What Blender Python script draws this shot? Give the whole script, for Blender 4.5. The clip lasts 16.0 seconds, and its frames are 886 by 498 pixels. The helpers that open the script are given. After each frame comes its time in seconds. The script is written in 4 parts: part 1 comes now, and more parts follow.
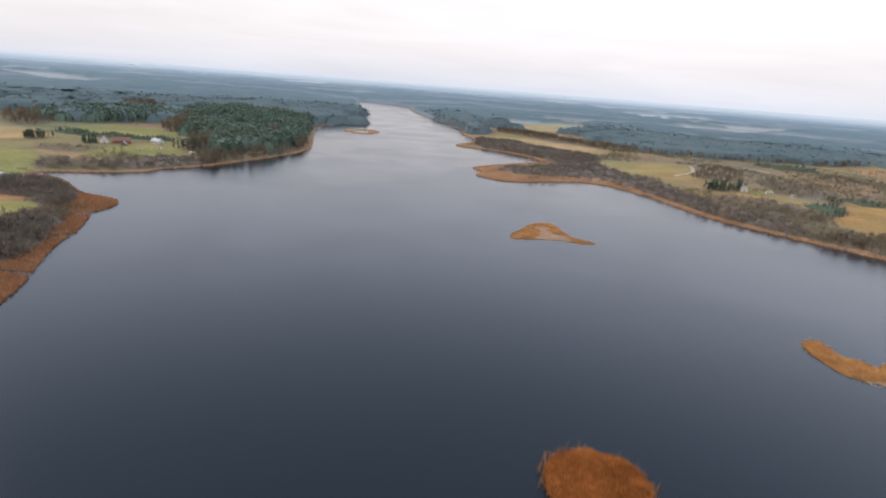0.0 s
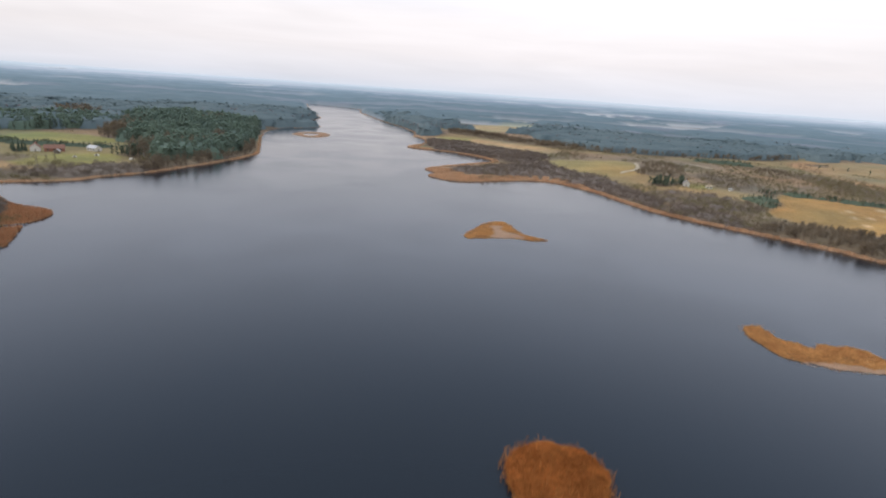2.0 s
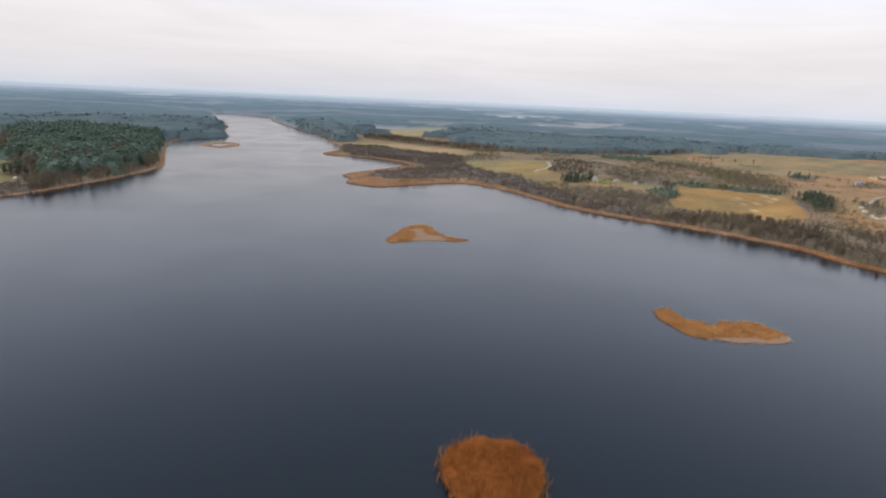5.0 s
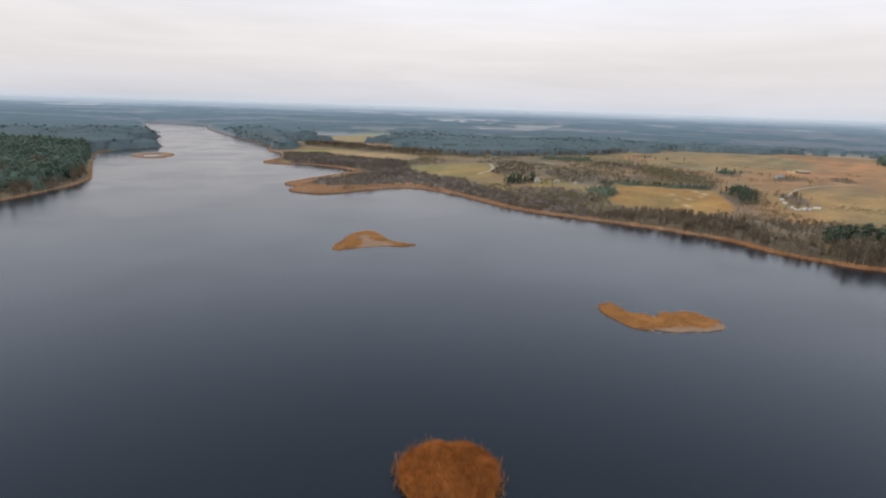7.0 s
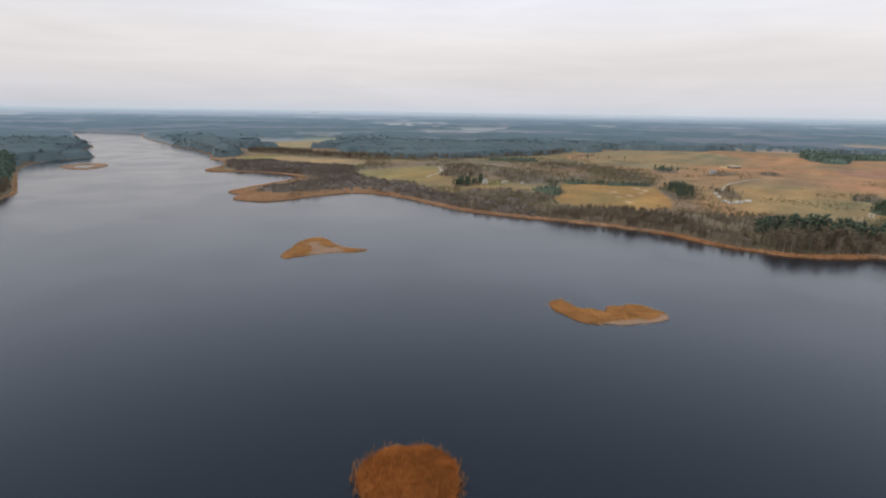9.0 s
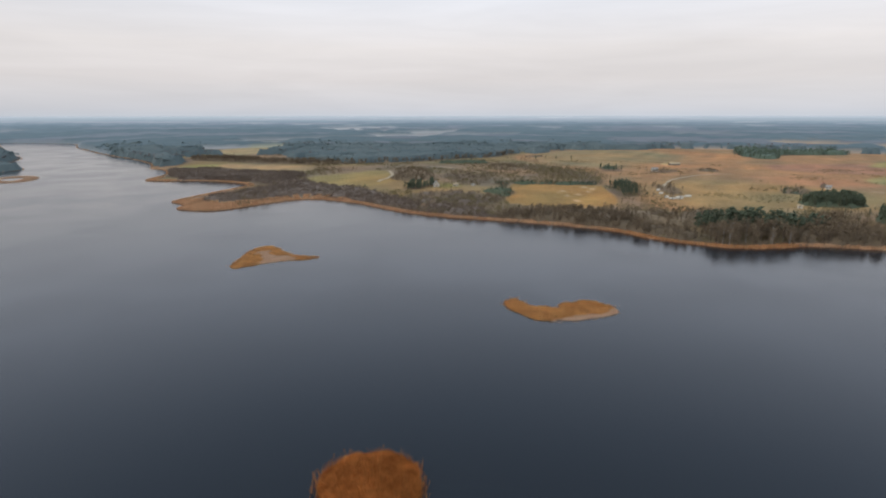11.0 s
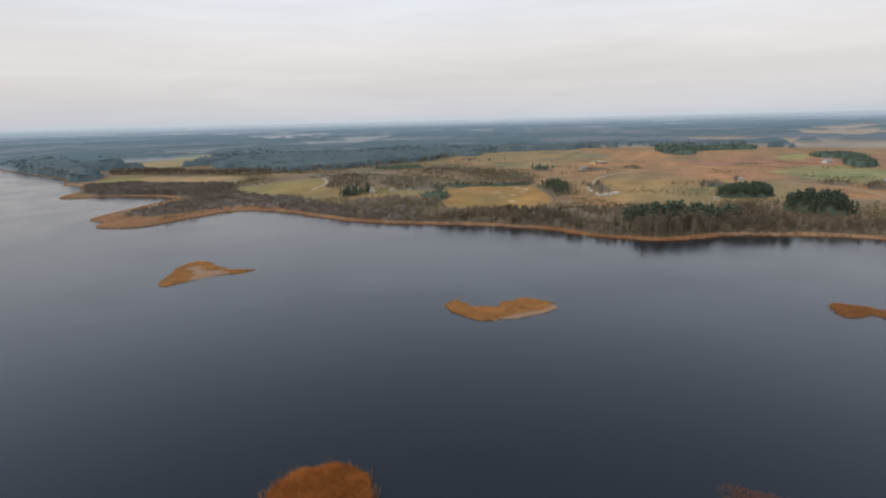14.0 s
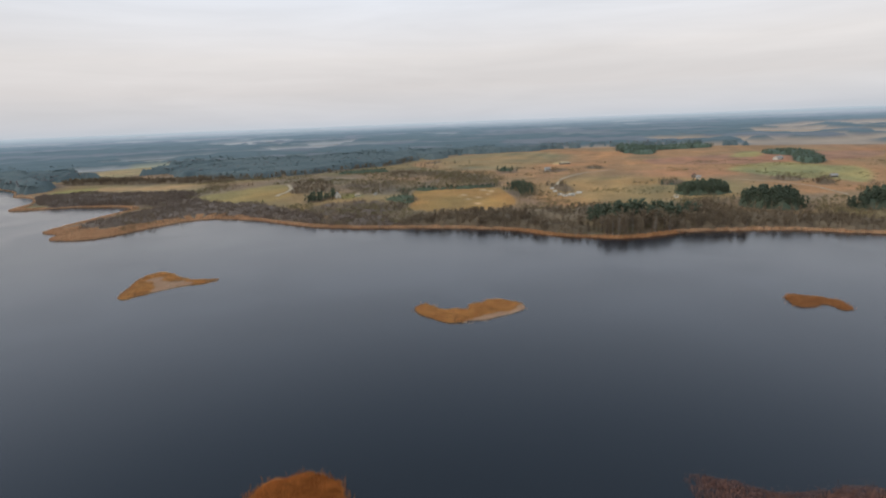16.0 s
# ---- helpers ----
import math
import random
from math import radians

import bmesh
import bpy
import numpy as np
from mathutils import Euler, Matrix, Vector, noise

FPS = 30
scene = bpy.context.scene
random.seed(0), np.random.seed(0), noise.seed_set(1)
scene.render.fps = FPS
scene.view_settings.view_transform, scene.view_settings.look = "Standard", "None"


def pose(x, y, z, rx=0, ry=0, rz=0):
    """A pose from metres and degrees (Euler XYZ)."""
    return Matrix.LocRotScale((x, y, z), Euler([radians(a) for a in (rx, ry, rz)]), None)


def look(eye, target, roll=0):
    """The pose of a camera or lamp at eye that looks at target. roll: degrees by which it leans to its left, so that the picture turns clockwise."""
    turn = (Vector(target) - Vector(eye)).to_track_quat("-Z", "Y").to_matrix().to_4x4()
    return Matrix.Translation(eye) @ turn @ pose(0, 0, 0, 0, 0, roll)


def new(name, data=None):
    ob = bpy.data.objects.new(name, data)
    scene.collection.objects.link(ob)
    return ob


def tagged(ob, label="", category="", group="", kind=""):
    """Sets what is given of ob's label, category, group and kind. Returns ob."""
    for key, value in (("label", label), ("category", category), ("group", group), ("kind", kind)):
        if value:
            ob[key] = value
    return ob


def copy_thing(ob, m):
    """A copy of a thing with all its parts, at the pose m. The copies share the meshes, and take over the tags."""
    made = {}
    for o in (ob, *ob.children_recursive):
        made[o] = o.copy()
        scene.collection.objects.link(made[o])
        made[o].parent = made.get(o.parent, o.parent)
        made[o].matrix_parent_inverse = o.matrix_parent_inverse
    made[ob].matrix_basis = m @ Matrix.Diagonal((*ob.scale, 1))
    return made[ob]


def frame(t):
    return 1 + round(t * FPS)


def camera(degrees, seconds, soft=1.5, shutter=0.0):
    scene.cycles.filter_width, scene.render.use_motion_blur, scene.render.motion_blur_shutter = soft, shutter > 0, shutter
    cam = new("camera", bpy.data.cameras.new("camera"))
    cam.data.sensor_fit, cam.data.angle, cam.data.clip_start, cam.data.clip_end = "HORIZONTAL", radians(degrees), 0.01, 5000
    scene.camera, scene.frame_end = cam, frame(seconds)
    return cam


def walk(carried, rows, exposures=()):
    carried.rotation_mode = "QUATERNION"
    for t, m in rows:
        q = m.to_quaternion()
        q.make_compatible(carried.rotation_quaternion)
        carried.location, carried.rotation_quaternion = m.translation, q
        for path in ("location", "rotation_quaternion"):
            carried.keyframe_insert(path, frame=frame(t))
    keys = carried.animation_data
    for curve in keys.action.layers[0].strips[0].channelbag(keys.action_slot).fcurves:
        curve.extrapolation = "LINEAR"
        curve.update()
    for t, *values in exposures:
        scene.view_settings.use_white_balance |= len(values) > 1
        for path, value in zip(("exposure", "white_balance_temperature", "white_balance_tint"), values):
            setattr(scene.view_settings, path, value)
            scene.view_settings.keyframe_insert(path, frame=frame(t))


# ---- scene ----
# A hovering camera turns slowly over a lake under an even, overcast autumn sky.
cam = camera(77.7, 16.0, soft=2.0)
# seconds, x, y, z, yaw, pitch, roll
ROWS = [
    (0, 0.00, 0.00, 80.00, 0.00, -16.57, 4.53),
    (0.5, 0.03, -0.03, 79.92, -1.02, -16.43, 4.42),
    (1, 0.06, -0.06, 79.84, -2.06, -16.31, 4.31),
    (1.5, 0.10, -0.09, 79.76, -3.44, -16.19, 4.17),
    (2, 0.13, -0.12, 79.68, -4.85, -16.06, 3.99),
    (2.5, 0.16, -0.14, 79.60, -6.26, -15.92, 3.79),
    (3, 0.19, -0.17, 79.53, -7.63, -15.78, 3.58),
    (3.5, 0.21, -0.19, 79.47, -8.97, -15.62, 3.37),
    (4, 0.23, -0.21, 79.41, -10.34, -15.46, 3.16),
    (6.5, 0.28, -0.33, 79.32, -17.29, -14.64, 2.05),
    (7, 0.29, -0.37, 79.33, -18.71, -14.47, 1.82),
    (7.5, 0.29, -0.42, 79.34, -20.10, -14.35, 1.59),
    (8, 0.29, -0.47, 79.36, -21.43, -14.25, 1.36),
    (8.5, 0.29, -0.52, 79.37, -22.67, -14.13, 1.13),
    (9, 0.28, -0.57, 79.38, -23.91, -14.02, 0.90),
    (11.5, 0.22, -0.87, 79.43, -30.02, -13.57, -0.27),
    (12, 0.20, -0.93, 79.43, -31.15, -13.49, -0.51),
    (12.5, 0.19, -0.98, 79.44, -32.27, -13.42, -0.75),
    (13, 0.17, -1.04, 79.44, -33.35, -13.36, -0.97),
    (13.5, 0.15, -1.09, 79.45, -34.37, -13.31, -1.19),
    (14, 0.14, -1.14, 79.45, -35.34, -13.25, -1.39),
    (14.5, 0.12, -1.19, 79.46, -36.28, -13.19, -1.60),
    (15, 0.10, -1.24, 79.46, -37.15, -13.12, -1.81),
    (15.5, 0.07, -1.29, 79.47, -37.97, -13.05, -2.02),
    (16, 0.05, -1.34, 79.48, -38.78, -13.01, -2.23),
]
walk(cam, [(t, pose(x, y, z, 90 + pitch, 0, yaw) @ pose(0, 0, 0, 0, 0, roll)) for t, x, y, z, yaw, pitch, roll in ROWS],
     [(0, 0.58, 6430, 14), (3.5, 0.46, 6440, 14), (7, 0.30, 6520, 13), (9, 0.22, 6520, 12.5), (12.5, 0.15, 6540, 11.5), (16, 0.11, 6540, 11)])

# ---------------------------------------------------------------- world and sun
SUN_ELEVATION, SUN_AZIMUTH = 30.0, 285.0
world = bpy.data.worlds.new("world")
scene.world = world
world.use_nodes = True
wt = world.node_tree
wt.nodes.clear()


def wnode(kind, **values):
    n = wt.nodes.new(kind)
    for key, value in values.items():
        n.inputs[key].default_value = value
    return n


w_out = wnode("ShaderNodeOutputWorld")
w_back = wnode("ShaderNodeBackground", Strength=1.0)
w_sky = wt.nodes.new("ShaderNodeTexSky")
w_sky.sky_type = "NISHITA"
w_sky.sun_disc = False
w_sky.sun_elevation, w_sky.sun_rotation = radians(SUN_ELEVATION), radians(SUN_AZIMUTH)
w_dim = wt.nodes.new("ShaderNodeVectorMath")
w_dim.operation = "SCALE"
w_dim.inputs["Scale"].default_value = 0.1
w_co = wt.nodes.new("ShaderNodeTexCoord")
w_sep = wt.nodes.new("ShaderNodeSeparateXYZ")
w_ramp = wt.nodes.new("ShaderNodeValToRGB")
w_map = wt.nodes.new("ShaderNodeMapping")
w_map.inputs["Scale"].default_value = (1.6, 1.6, 15.0)
w_noise = wnode("ShaderNodeTexNoise", Scale=1.5, Detail=5.0, Roughness=0.55, Distortion=0.4)
w_lift = wt.nodes.new("ShaderNodeMapRange")
for key, value in (("From Min", 0.3), ("From Max", 0.7), ("To Min", 0.93), ("To Max", 1.06)):
    w_lift.inputs[key].default_value = value
w_cloud = wt.nodes.new("ShaderNodeVectorMath")
w_cloud.operation = "SCALE"
w_mix = wt.nodes.new("ShaderNodeMix")
w_mix.data_type = "RGBA"
w_mix.inputs["Factor"].default_value = 0.94
ramp = w_ramp.color_ramp
ramp.elements[0].position, ramp.elements[0].color = 0.0, (0.525, 0.57, 0.63, 1)
ramp.elements[1].position, ramp.elements[1].color = 1.0, (0.39, 0.45, 0.50, 1)
for place, colour in ((0.012, (0.572, 0.590, 0.632, 1)), (0.06, (0.665, 0.640, 0.638, 1)), (0.11, (0.725, 0.698, 0.686, 1)), (0.19, (0.755, 0.780, 0.825, 1)), (0.30, (0.82, 0.910, 1.05, 1)), (0.5, (0.52, 0.635, 0.80, 1))):
    ramp.elements.new(place).color = colour
link = wt.links.new
link(w_sky.outputs["Color"], w_dim.inputs[0])
link(w_co.outputs["Generated"], w_sep.inputs[0])
link(w_sep.outputs["Z"], w_ramp.inputs["Fac"])
link(w_co.outputs["Generated"], w_map.inputs["Vector"])
link(w_map.outputs["Vector"], w_noise.inputs["Vector"])
link(w_noise.outputs["Fac"], w_lift.inputs["Value"])
# the cloud deck thickens towards the west
w_west = wt.nodes.new("ShaderNodeMapRange")
for key, value in (("From Min", -0.6), ("From Max", 0.3), ("To Min", 0.92), ("To Max", 1.0)):
    w_west.inputs[key].default_value = value
w_deck = wt.nodes.new("ShaderNodeMath")
w_deck.operation = "MULTIPLY"
link(w_sep.outputs["X"], w_west.inputs["Value"])
link(w_lift.outputs["Result"], w_deck.inputs[0])
link(w_west.outputs["Result"], w_deck.inputs[1])
link(w_ramp.outputs["Color"], w_cloud.inputs[0])
link(w_deck.outputs[0], w_cloud.inputs["Scale"])
link(w_dim.outputs["Vector"], w_mix.inputs["A"])
link(w_cloud.outputs["Vector"], w_mix.inputs["B"])
link(w_mix.outputs["Result"], w_back.inputs["Color"])
link(w_back.outputs["Background"], w_out.inputs["Surface"])

sun = new("sun", bpy.data.lights.new("sun", "SUN"))
sun.data.energy, sun.data.angle, sun.data.color = 0.8, radians(50), (1.0, 0.95, 0.88)
a, e = radians(SUN_AZIMUTH), radians(SUN_ELEVATION)
sun.matrix_world = look((math.sin(a) * math.cos(e) * 300, math.cos(a) * math.cos(e) * 300, math.sin(e) * 300 + 100), (0, 0, 100))


# ---------------------------------------------------------------- materials
def material(name, low, high, scale=1.0, fine=8.0, rough=0.85, bump=0.3, spread=0.25, source="noise", glow=None, cover=False, specular=0.2, sheen=None, vary=0.3):
    """Two colours mixed by broad and fine noise; source 'island' or 'object' shifts the tone piece by piece."""
    m = bpy.data.materials.new(name)
    m.use_nodes = True
    nt = m.node_tree
    bsdf = nt.nodes["Principled BSDF"]
    bsdf.inputs["Roughness"].default_value = rough
    bsdf.inputs["Specular IOR Level"].default_value = specular
    co = nt.nodes.new("ShaderNodeNewGeometry")
    broad = nt.nodes.new("ShaderNodeTexNoise")
    broad.inputs["Scale"].default_value, broad.inputs["Detail"].default_value = scale, 4.0
    grain = nt.nodes.new("ShaderNodeTexNoise")
    grain.inputs["Scale"].default_value, grain.inputs["Detail"].default_value = fine, 3.0
    nt.links.new(co.outputs["Position"], broad.inputs["Vector"])
    nt.links.new(co.outputs["Position"], grain.inputs["Vector"])
    blend = nt.nodes.new("ShaderNodeMath")
    blend.operation = "MULTIPLY_ADD"
    blend.inputs[1].default_value, blend.inputs[2].default_value = 0.5, 0.0
    nt.links.new(grain.outputs["Fac"], blend.inputs[0])
    total = nt.nodes.new("ShaderNodeMath")
    total.operation = "MULTIPLY_ADD"
    total.inputs[1].default_value = 0.5
    nt.links.new(broad.outputs["Fac"], total.inputs[0])
    nt.links.new(blend.outputs[0], total.inputs[2])
    stretch = nt.nodes.new("ShaderNodeMapRange")
    stretch.inputs["From Min"].default_value, stretch.inputs["From Max"].default_value = 0.5 - spread, 0.5 + spread
    value = total.outputs[0]
    if source != "noise":
        pick = co.outputs["Random Per Island"] if source == "island" else nt.nodes.new("ShaderNodeObjectInfo").outputs["Random"]
        add = nt.nodes.new("ShaderNodeMath")
        add.operation = "MULTIPLY_ADD"
        add.inputs[1].default_value = vary
        half = nt.nodes.new("ShaderNodeMath")
        half.operation = "MULTIPLY"
        half.inputs[1].default_value = 1.0 - vary
        nt.links.new(value, half.inputs[0])
        nt.links.new(pick, add.inputs[0])
        nt.links.new(half.outputs[0], add.inputs[2])
        value = add.outputs[0]
    nt.links.new(value, stretch.inputs["Value"])
    mix = nt.nodes.new("ShaderNodeMix")
    mix.data_type = "RGBA"
    nt.links.new(stretch.outputs["Result"], mix.inputs["Factor"])
    if cover:
        paint = nt.nodes.new("ShaderNodeAttribute")
        paint.attribute_name = "cover"
        for key, factor in (("A", low), ("B", high)):
            vm = nt.nodes.new("ShaderNodeVectorMath")
            vm.operation = "MULTIPLY"
            vm.inputs[1].default_value = factor
            nt.links.new(paint.outputs["Color"], vm.inputs[0])
            nt.links.new(vm.outputs["Vector"], mix.inputs[key])
    else:
        mix.inputs["A"].default_value, mix.inputs["B"].default_value = (*low, 1), (*high, 1)
    nt.links.new(mix.outputs["Result"], bsdf.inputs["Base Color"])
    if bump:
        b = nt.nodes.new("ShaderNodeBump")
        b.inputs["Strength"].default_value, b.inputs["Distance"].default_value = bump, 1.0 / fine
        nt.links.new(grain.outputs["Fac"], b.inputs["Height"])
        nt.links.new(b.outputs["Normal"], bsdf.inputs["Normal"])
    if sheen:
        bsdf.inputs["Sheen Weight"].default_value, bsdf.inputs["Sheen Roughness"].default_value = sheen[0], 0.5
        bsdf.inputs["Sheen Tint"].default_value = (*sheen[1], 1)
    # emission, used for the haze painted over the far country
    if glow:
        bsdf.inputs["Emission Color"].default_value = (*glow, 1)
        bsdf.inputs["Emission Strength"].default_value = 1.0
    return m


def water_material():
    m = bpy.data.materials.new("lake_water")
    m.use_nodes = True
    nt = m.node_tree
    bsdf = nt.nodes["Principled BSDF"]
    bsdf.inputs["Base Color"].default_value = (0.0076, 0.0130, 0.0192, 1)
    bsdf.inputs["IOR"].default_value = 1.333
    co = nt.nodes.new("ShaderNodeNewGeometry")
    wind = nt.nodes.new("ShaderNodeTexNoise")
    wind.inputs["Scale"].default_value, wind.inputs["Detail"].default_value, wind.inputs["Distortion"].default_value = 0.015, 2.0, 0.6
    nt.links.new(co.outputs["Position"], wind.inputs["Vector"])
    rough = nt.nodes.new("ShaderNodeMapRange")
    for key, value in (("From Min", 0.35), ("From Max", 0.65), ("To Min", 0.14), ("To Max", 0.205)):
        rough.inputs[key].default_value = value
    nt.links.new(wind.outputs["Fac"], rough.inputs["Value"])
    nt.links.new(rough.outputs["Result"], bsdf.inputs["Roughness"])
    ripple = nt.nodes.new("ShaderNodeTexNoise")
    ripple.inputs["Scale"].default_value, ripple.inputs["Detail"].default_value = 0.9, 4.0
    turn = nt.nodes.new("ShaderNodeMapping")
    turn.inputs["Rotation"].default_value, turn.inputs["Scale"].default_value = (0, 0, 0.5), (1.0, 2.2, 1.0)
    nt.links.new(co.outputs["Position"], turn.inputs["Vector"])
    nt.links.new(turn.outputs["Vector"], ripple.inputs["Vector"])
    b = nt.nodes.new("ShaderNodeBump")
    b.inputs["Strength"].default_value, b.inputs["Distance"].default_value = 0.10, 0.10
    gust = nt.nodes.new("ShaderNodeMapRange")
    for key, value in (("From Min", 0.35), ("From Max", 0.65), ("To Min", 0.05), ("To Max", 0.18)):
        gust.inputs[key].default_value = value
    nt.links.new(wind.outputs["Fac"], gust.inputs["Value"])
    nt.links.new(gust.outputs["Result"], b.inputs["Strength"])
    nt.links.new(ripple.outputs["Fac"], b.inputs["Height"])
    nt.links.new(b.outputs["Normal"], bsdf.inputs["Normal"])
    return m


WATER = water_material()
GROUND = material("ground_cover", (0.84, 0.80, 0.76), (1.48, 1.34, 1.30), scale=0.03, fine=0.25, bump=0.6, spread=0.2, cover=True)
REED = material("dry_reed", (0.47, 0.215, 0.072), (0.90, 0.52, 0.20), scale=0.13, fine=0.9, bump=0, spread=0.13, source="island")
CLUMP_REED = material("tall_dry_reed", (0.40, 0.140, 0.036), (0.82, 0.365, 0.100), scale=0.22, fine=0.6, bump=0, vary=0.2, spread=0.15, source="island")
SHORE_REED = material("shore_reed", (0.42, 0.195, 0.080), (0.72, 0.39, 0.18), scale=0.06, fine=0.5, bump=0, spread=0.17, source="island")
WILLOW = material("willow_twigs", (0.160, 0.124, 0.093), (0.262, 0.203, 0.152), scale=0.05, fine=0.3, bump=0, spread=0.2, vary=0.12, source="island")
BED_REED = material("reed_bed", (0.385, 0.180, 0.084), (0.60, 0.315, 0.155), scale=0.05, fine=0.4, bump=0, spread=0.18, vary=0.12, source="island")
PALE_REED = material("pale_bent_reed", (0.54, 0.35, 0.225), (0.84, 0.61, 0.42), scale=0.2, fine=0.8, bump=0, spread=0.24, source="island")
PEAT = material("wet_peat", (0.12, 0.06, 0.025), (0.27, 0.14, 0.06), scale=0.4, fine=2.0)
TWIG = material("bare_twigs", (0.135, 0.100, 0.064), (0.31, 0.230, 0.143), scale=0.02, fine=0.1, bump=0, spread=0.2, vary=0.2, source="island")
SCRUB = material("scrub_twigs", (0.152, 0.116, 0.090), (0.262, 0.200, 0.152), scale=0.016, fine=0.1, bump=0, spread=0.2, vary=0.12, source="island")
DARK_REED = material("dark_reed", (0.30, 0.122, 0.045), (0.62, 0.305, 0.120), scale=0.2, fine=0.9, bump=0, spread=0.2, source="island")
SUNKEN_REED = material("sunken_reed", (0.17, 0.078, 0.050), (0.46, 0.235, 0.165), scale=0.35, fine=1.2, bump=0, spread=0.14, source="island")
OLIVE = material("olive_scrub", (0.13, 0.11, 0.055), (0.32, 0.26, 0.13), scale=0.02, fine=0.15, bump=0, source="island")
NEEDLE = material("conifer_needles", (0.076, 0.096, 0.068), (0.126, 0.148, 0.094), scale=0.010, fine=0.05, bump=0, specular=0.02, vary=0.12, spread=0.18, source="island")
# lifted green and bluish sheen stand in for haze over these pines
HAZED_NEEDLE = material("hazed_pine_needles", (0.100, 0.137, 0.102), (0.162, 0.203, 0.132), scale=0.012, fine=0.05, bump=0, specular=0.03, spread=0.17, vary=0.06, source="island", sheen=(0.10, (0.70, 0.88, 1.0)))
BARK = material("bark", (0.07, 0.055, 0.045), (0.17, 0.13, 0.10), scale=0.5, fine=6.0)
SAND = material("sandy_track", (0.42, 0.33, 0.21), (0.62, 0.50, 0.34), scale=0.2, fine=3.0)
WALL_WHITE = material("white_render", (0.58, 0.53, 0.44), (0.80, 0.74, 0.63), scale=0.4, fine=4.0)
WALL_BRICK = material("red_brick", (0.24, 0.10, 0.06), (0.40, 0.18, 0.12), scale=0.6, fine=5.0)
WALL_WOOD = material("weathered_boards", (0.16, 0.13, 0.10), (0.34, 0.28, 0.22), scale=0.6, fine=5.0)
ROOF_RED = material("red_tiles", (0.25, 0.13, 0.09), (0.38, 0.20, 0.14), scale=0.6, fine=5.0)
ROOF_GREY = material("grey_sheet_roof", (0.30, 0.28, 0.25), (0.46, 0.43, 0.39), scale=0.5, fine=3.0, rough=0.5)
ROOF_PALE = material("pale_sheet_roof", (0.46, 0.44, 0.41), (0.64, 0.62, 0.58), scale=0.5, fine=3.0, rough=0.5)
PANE = material("dark_window_glass", (0.02, 0.025, 0.03), (0.05, 0.055, 0.06), scale=1.0, fine=4.0, rough=0.1, bump=0, specular=0.5)
# distant crowns: haze painted into the base colour, paler and bluer than foliage
HAZED_WOODS = material("hazed_distant_woods", (0.112, 0.148, 0.152), (0.165, 0.200, 0.194), scale=0.006, fine=0.02, bump=0, specular=0.02, spread=0.15, vary=0.08, source="island")
HAZED_BARE_WOODS = material("hazed_distant_bare_woods", (0.170, 0.156, 0.158), (0.245, 0.218, 0.210), scale=0.006, fine=0.02, bump=0, specular=0.02, spread=0.16, vary=0.08, source="island")
SPIT_REED = material("pale_shore_reed", (0.48, 0.26, 0.135), (0.82, 0.53, 0.31), scale=0.06, fine=0.5, bump=0, spread=0.17, source="island")
BIRCH = material("birch_bark", (0.26, 0.24, 0.21), (0.45, 0.42, 0.38), scale=0.8, fine=5.0)

# ---------------------------------------------------------------- plan arithmetic
rng = np.random.default_rng(7)


def smooth(x):
    x = np.clip(x, 0, 1)
    return x * x * (3 - 2 * x)


def lattice(ix, iy, seed):
    h = (ix.astype(np.int64) * 374761393 + iy.astype(np.int64) * 668265263 + seed * 1442695041) & 0xFFFFFFFF
    h = ((h ^ (h >> 13)) * 1274126177) & 0xFFFFFFFF
    return ((h ^ (h >> 16)) & 0xFFFF) / 65535.0


def value_noise(x, y, size, seed, octaves=3):
    """Smooth noise of about 0 to 1 whose broadest lumps are size metres across."""
    total, weight, amp = 0.0, 0.0, 1.0
    for k in range(octaves):
        u, v = x / size * 2**k + 1000, y / size * 2**k + 1000
        iu, iv = np.floor(u), np.floor(v)
        fu, fv = smooth(u - iu), smooth(v - iv)
        c = [[lattice(iu + i, iv + j, seed + k) for j in (0, 1)] for i in (0, 1)]
        total = total + amp * ((c[0][0] * (1 - fv) + c[0][1] * fv) * (1 - fu) + (c[1][0] * (1 - fv) + c[1][1] * fv) * fu)
        weight += amp
        amp *= 0.5
    return total / weight


def inside_distance(x, y, ring):
    """Metres inside (plus) or outside (minus) a closed ring of plan points."""
    ring = np.asarray(ring, float)
    near = np.full(np.shape(x), 1e9)
    within = np.zeros(np.shape(x), bool)
    for (ax, ay), (bx, by) in zip(ring, np.roll(ring, -1, 0)):
        dx, dy = bx - ax, by - ay
        k = np.clip(((x - ax) * dx + (y - ay) * dy) / max(dx * dx + dy * dy, 1e-9), 0, 1)
        near = np.minimum(near, (x - ax - k * dx) ** 2 + (y - ay - k * dy) ** 2)
        if dy:
            within ^= ((ay > y) != (by > y)) & (x < ax + (y - ay) * dx / dy)
    return np.where(within, 1, -1) * np.sqrt(near)


def rounded(ring, closed=True):
    """The ring with its corners eased."""
    ring = np.asarray(ring, float)
    for _ in range(2):
        after = np.roll(ring, -1, 0)
        ring = np.stack([0.75 * ring + 0.25 * after, 0.25 * ring + 0.75 * after], 1).reshape(-1, 2)
    return ring


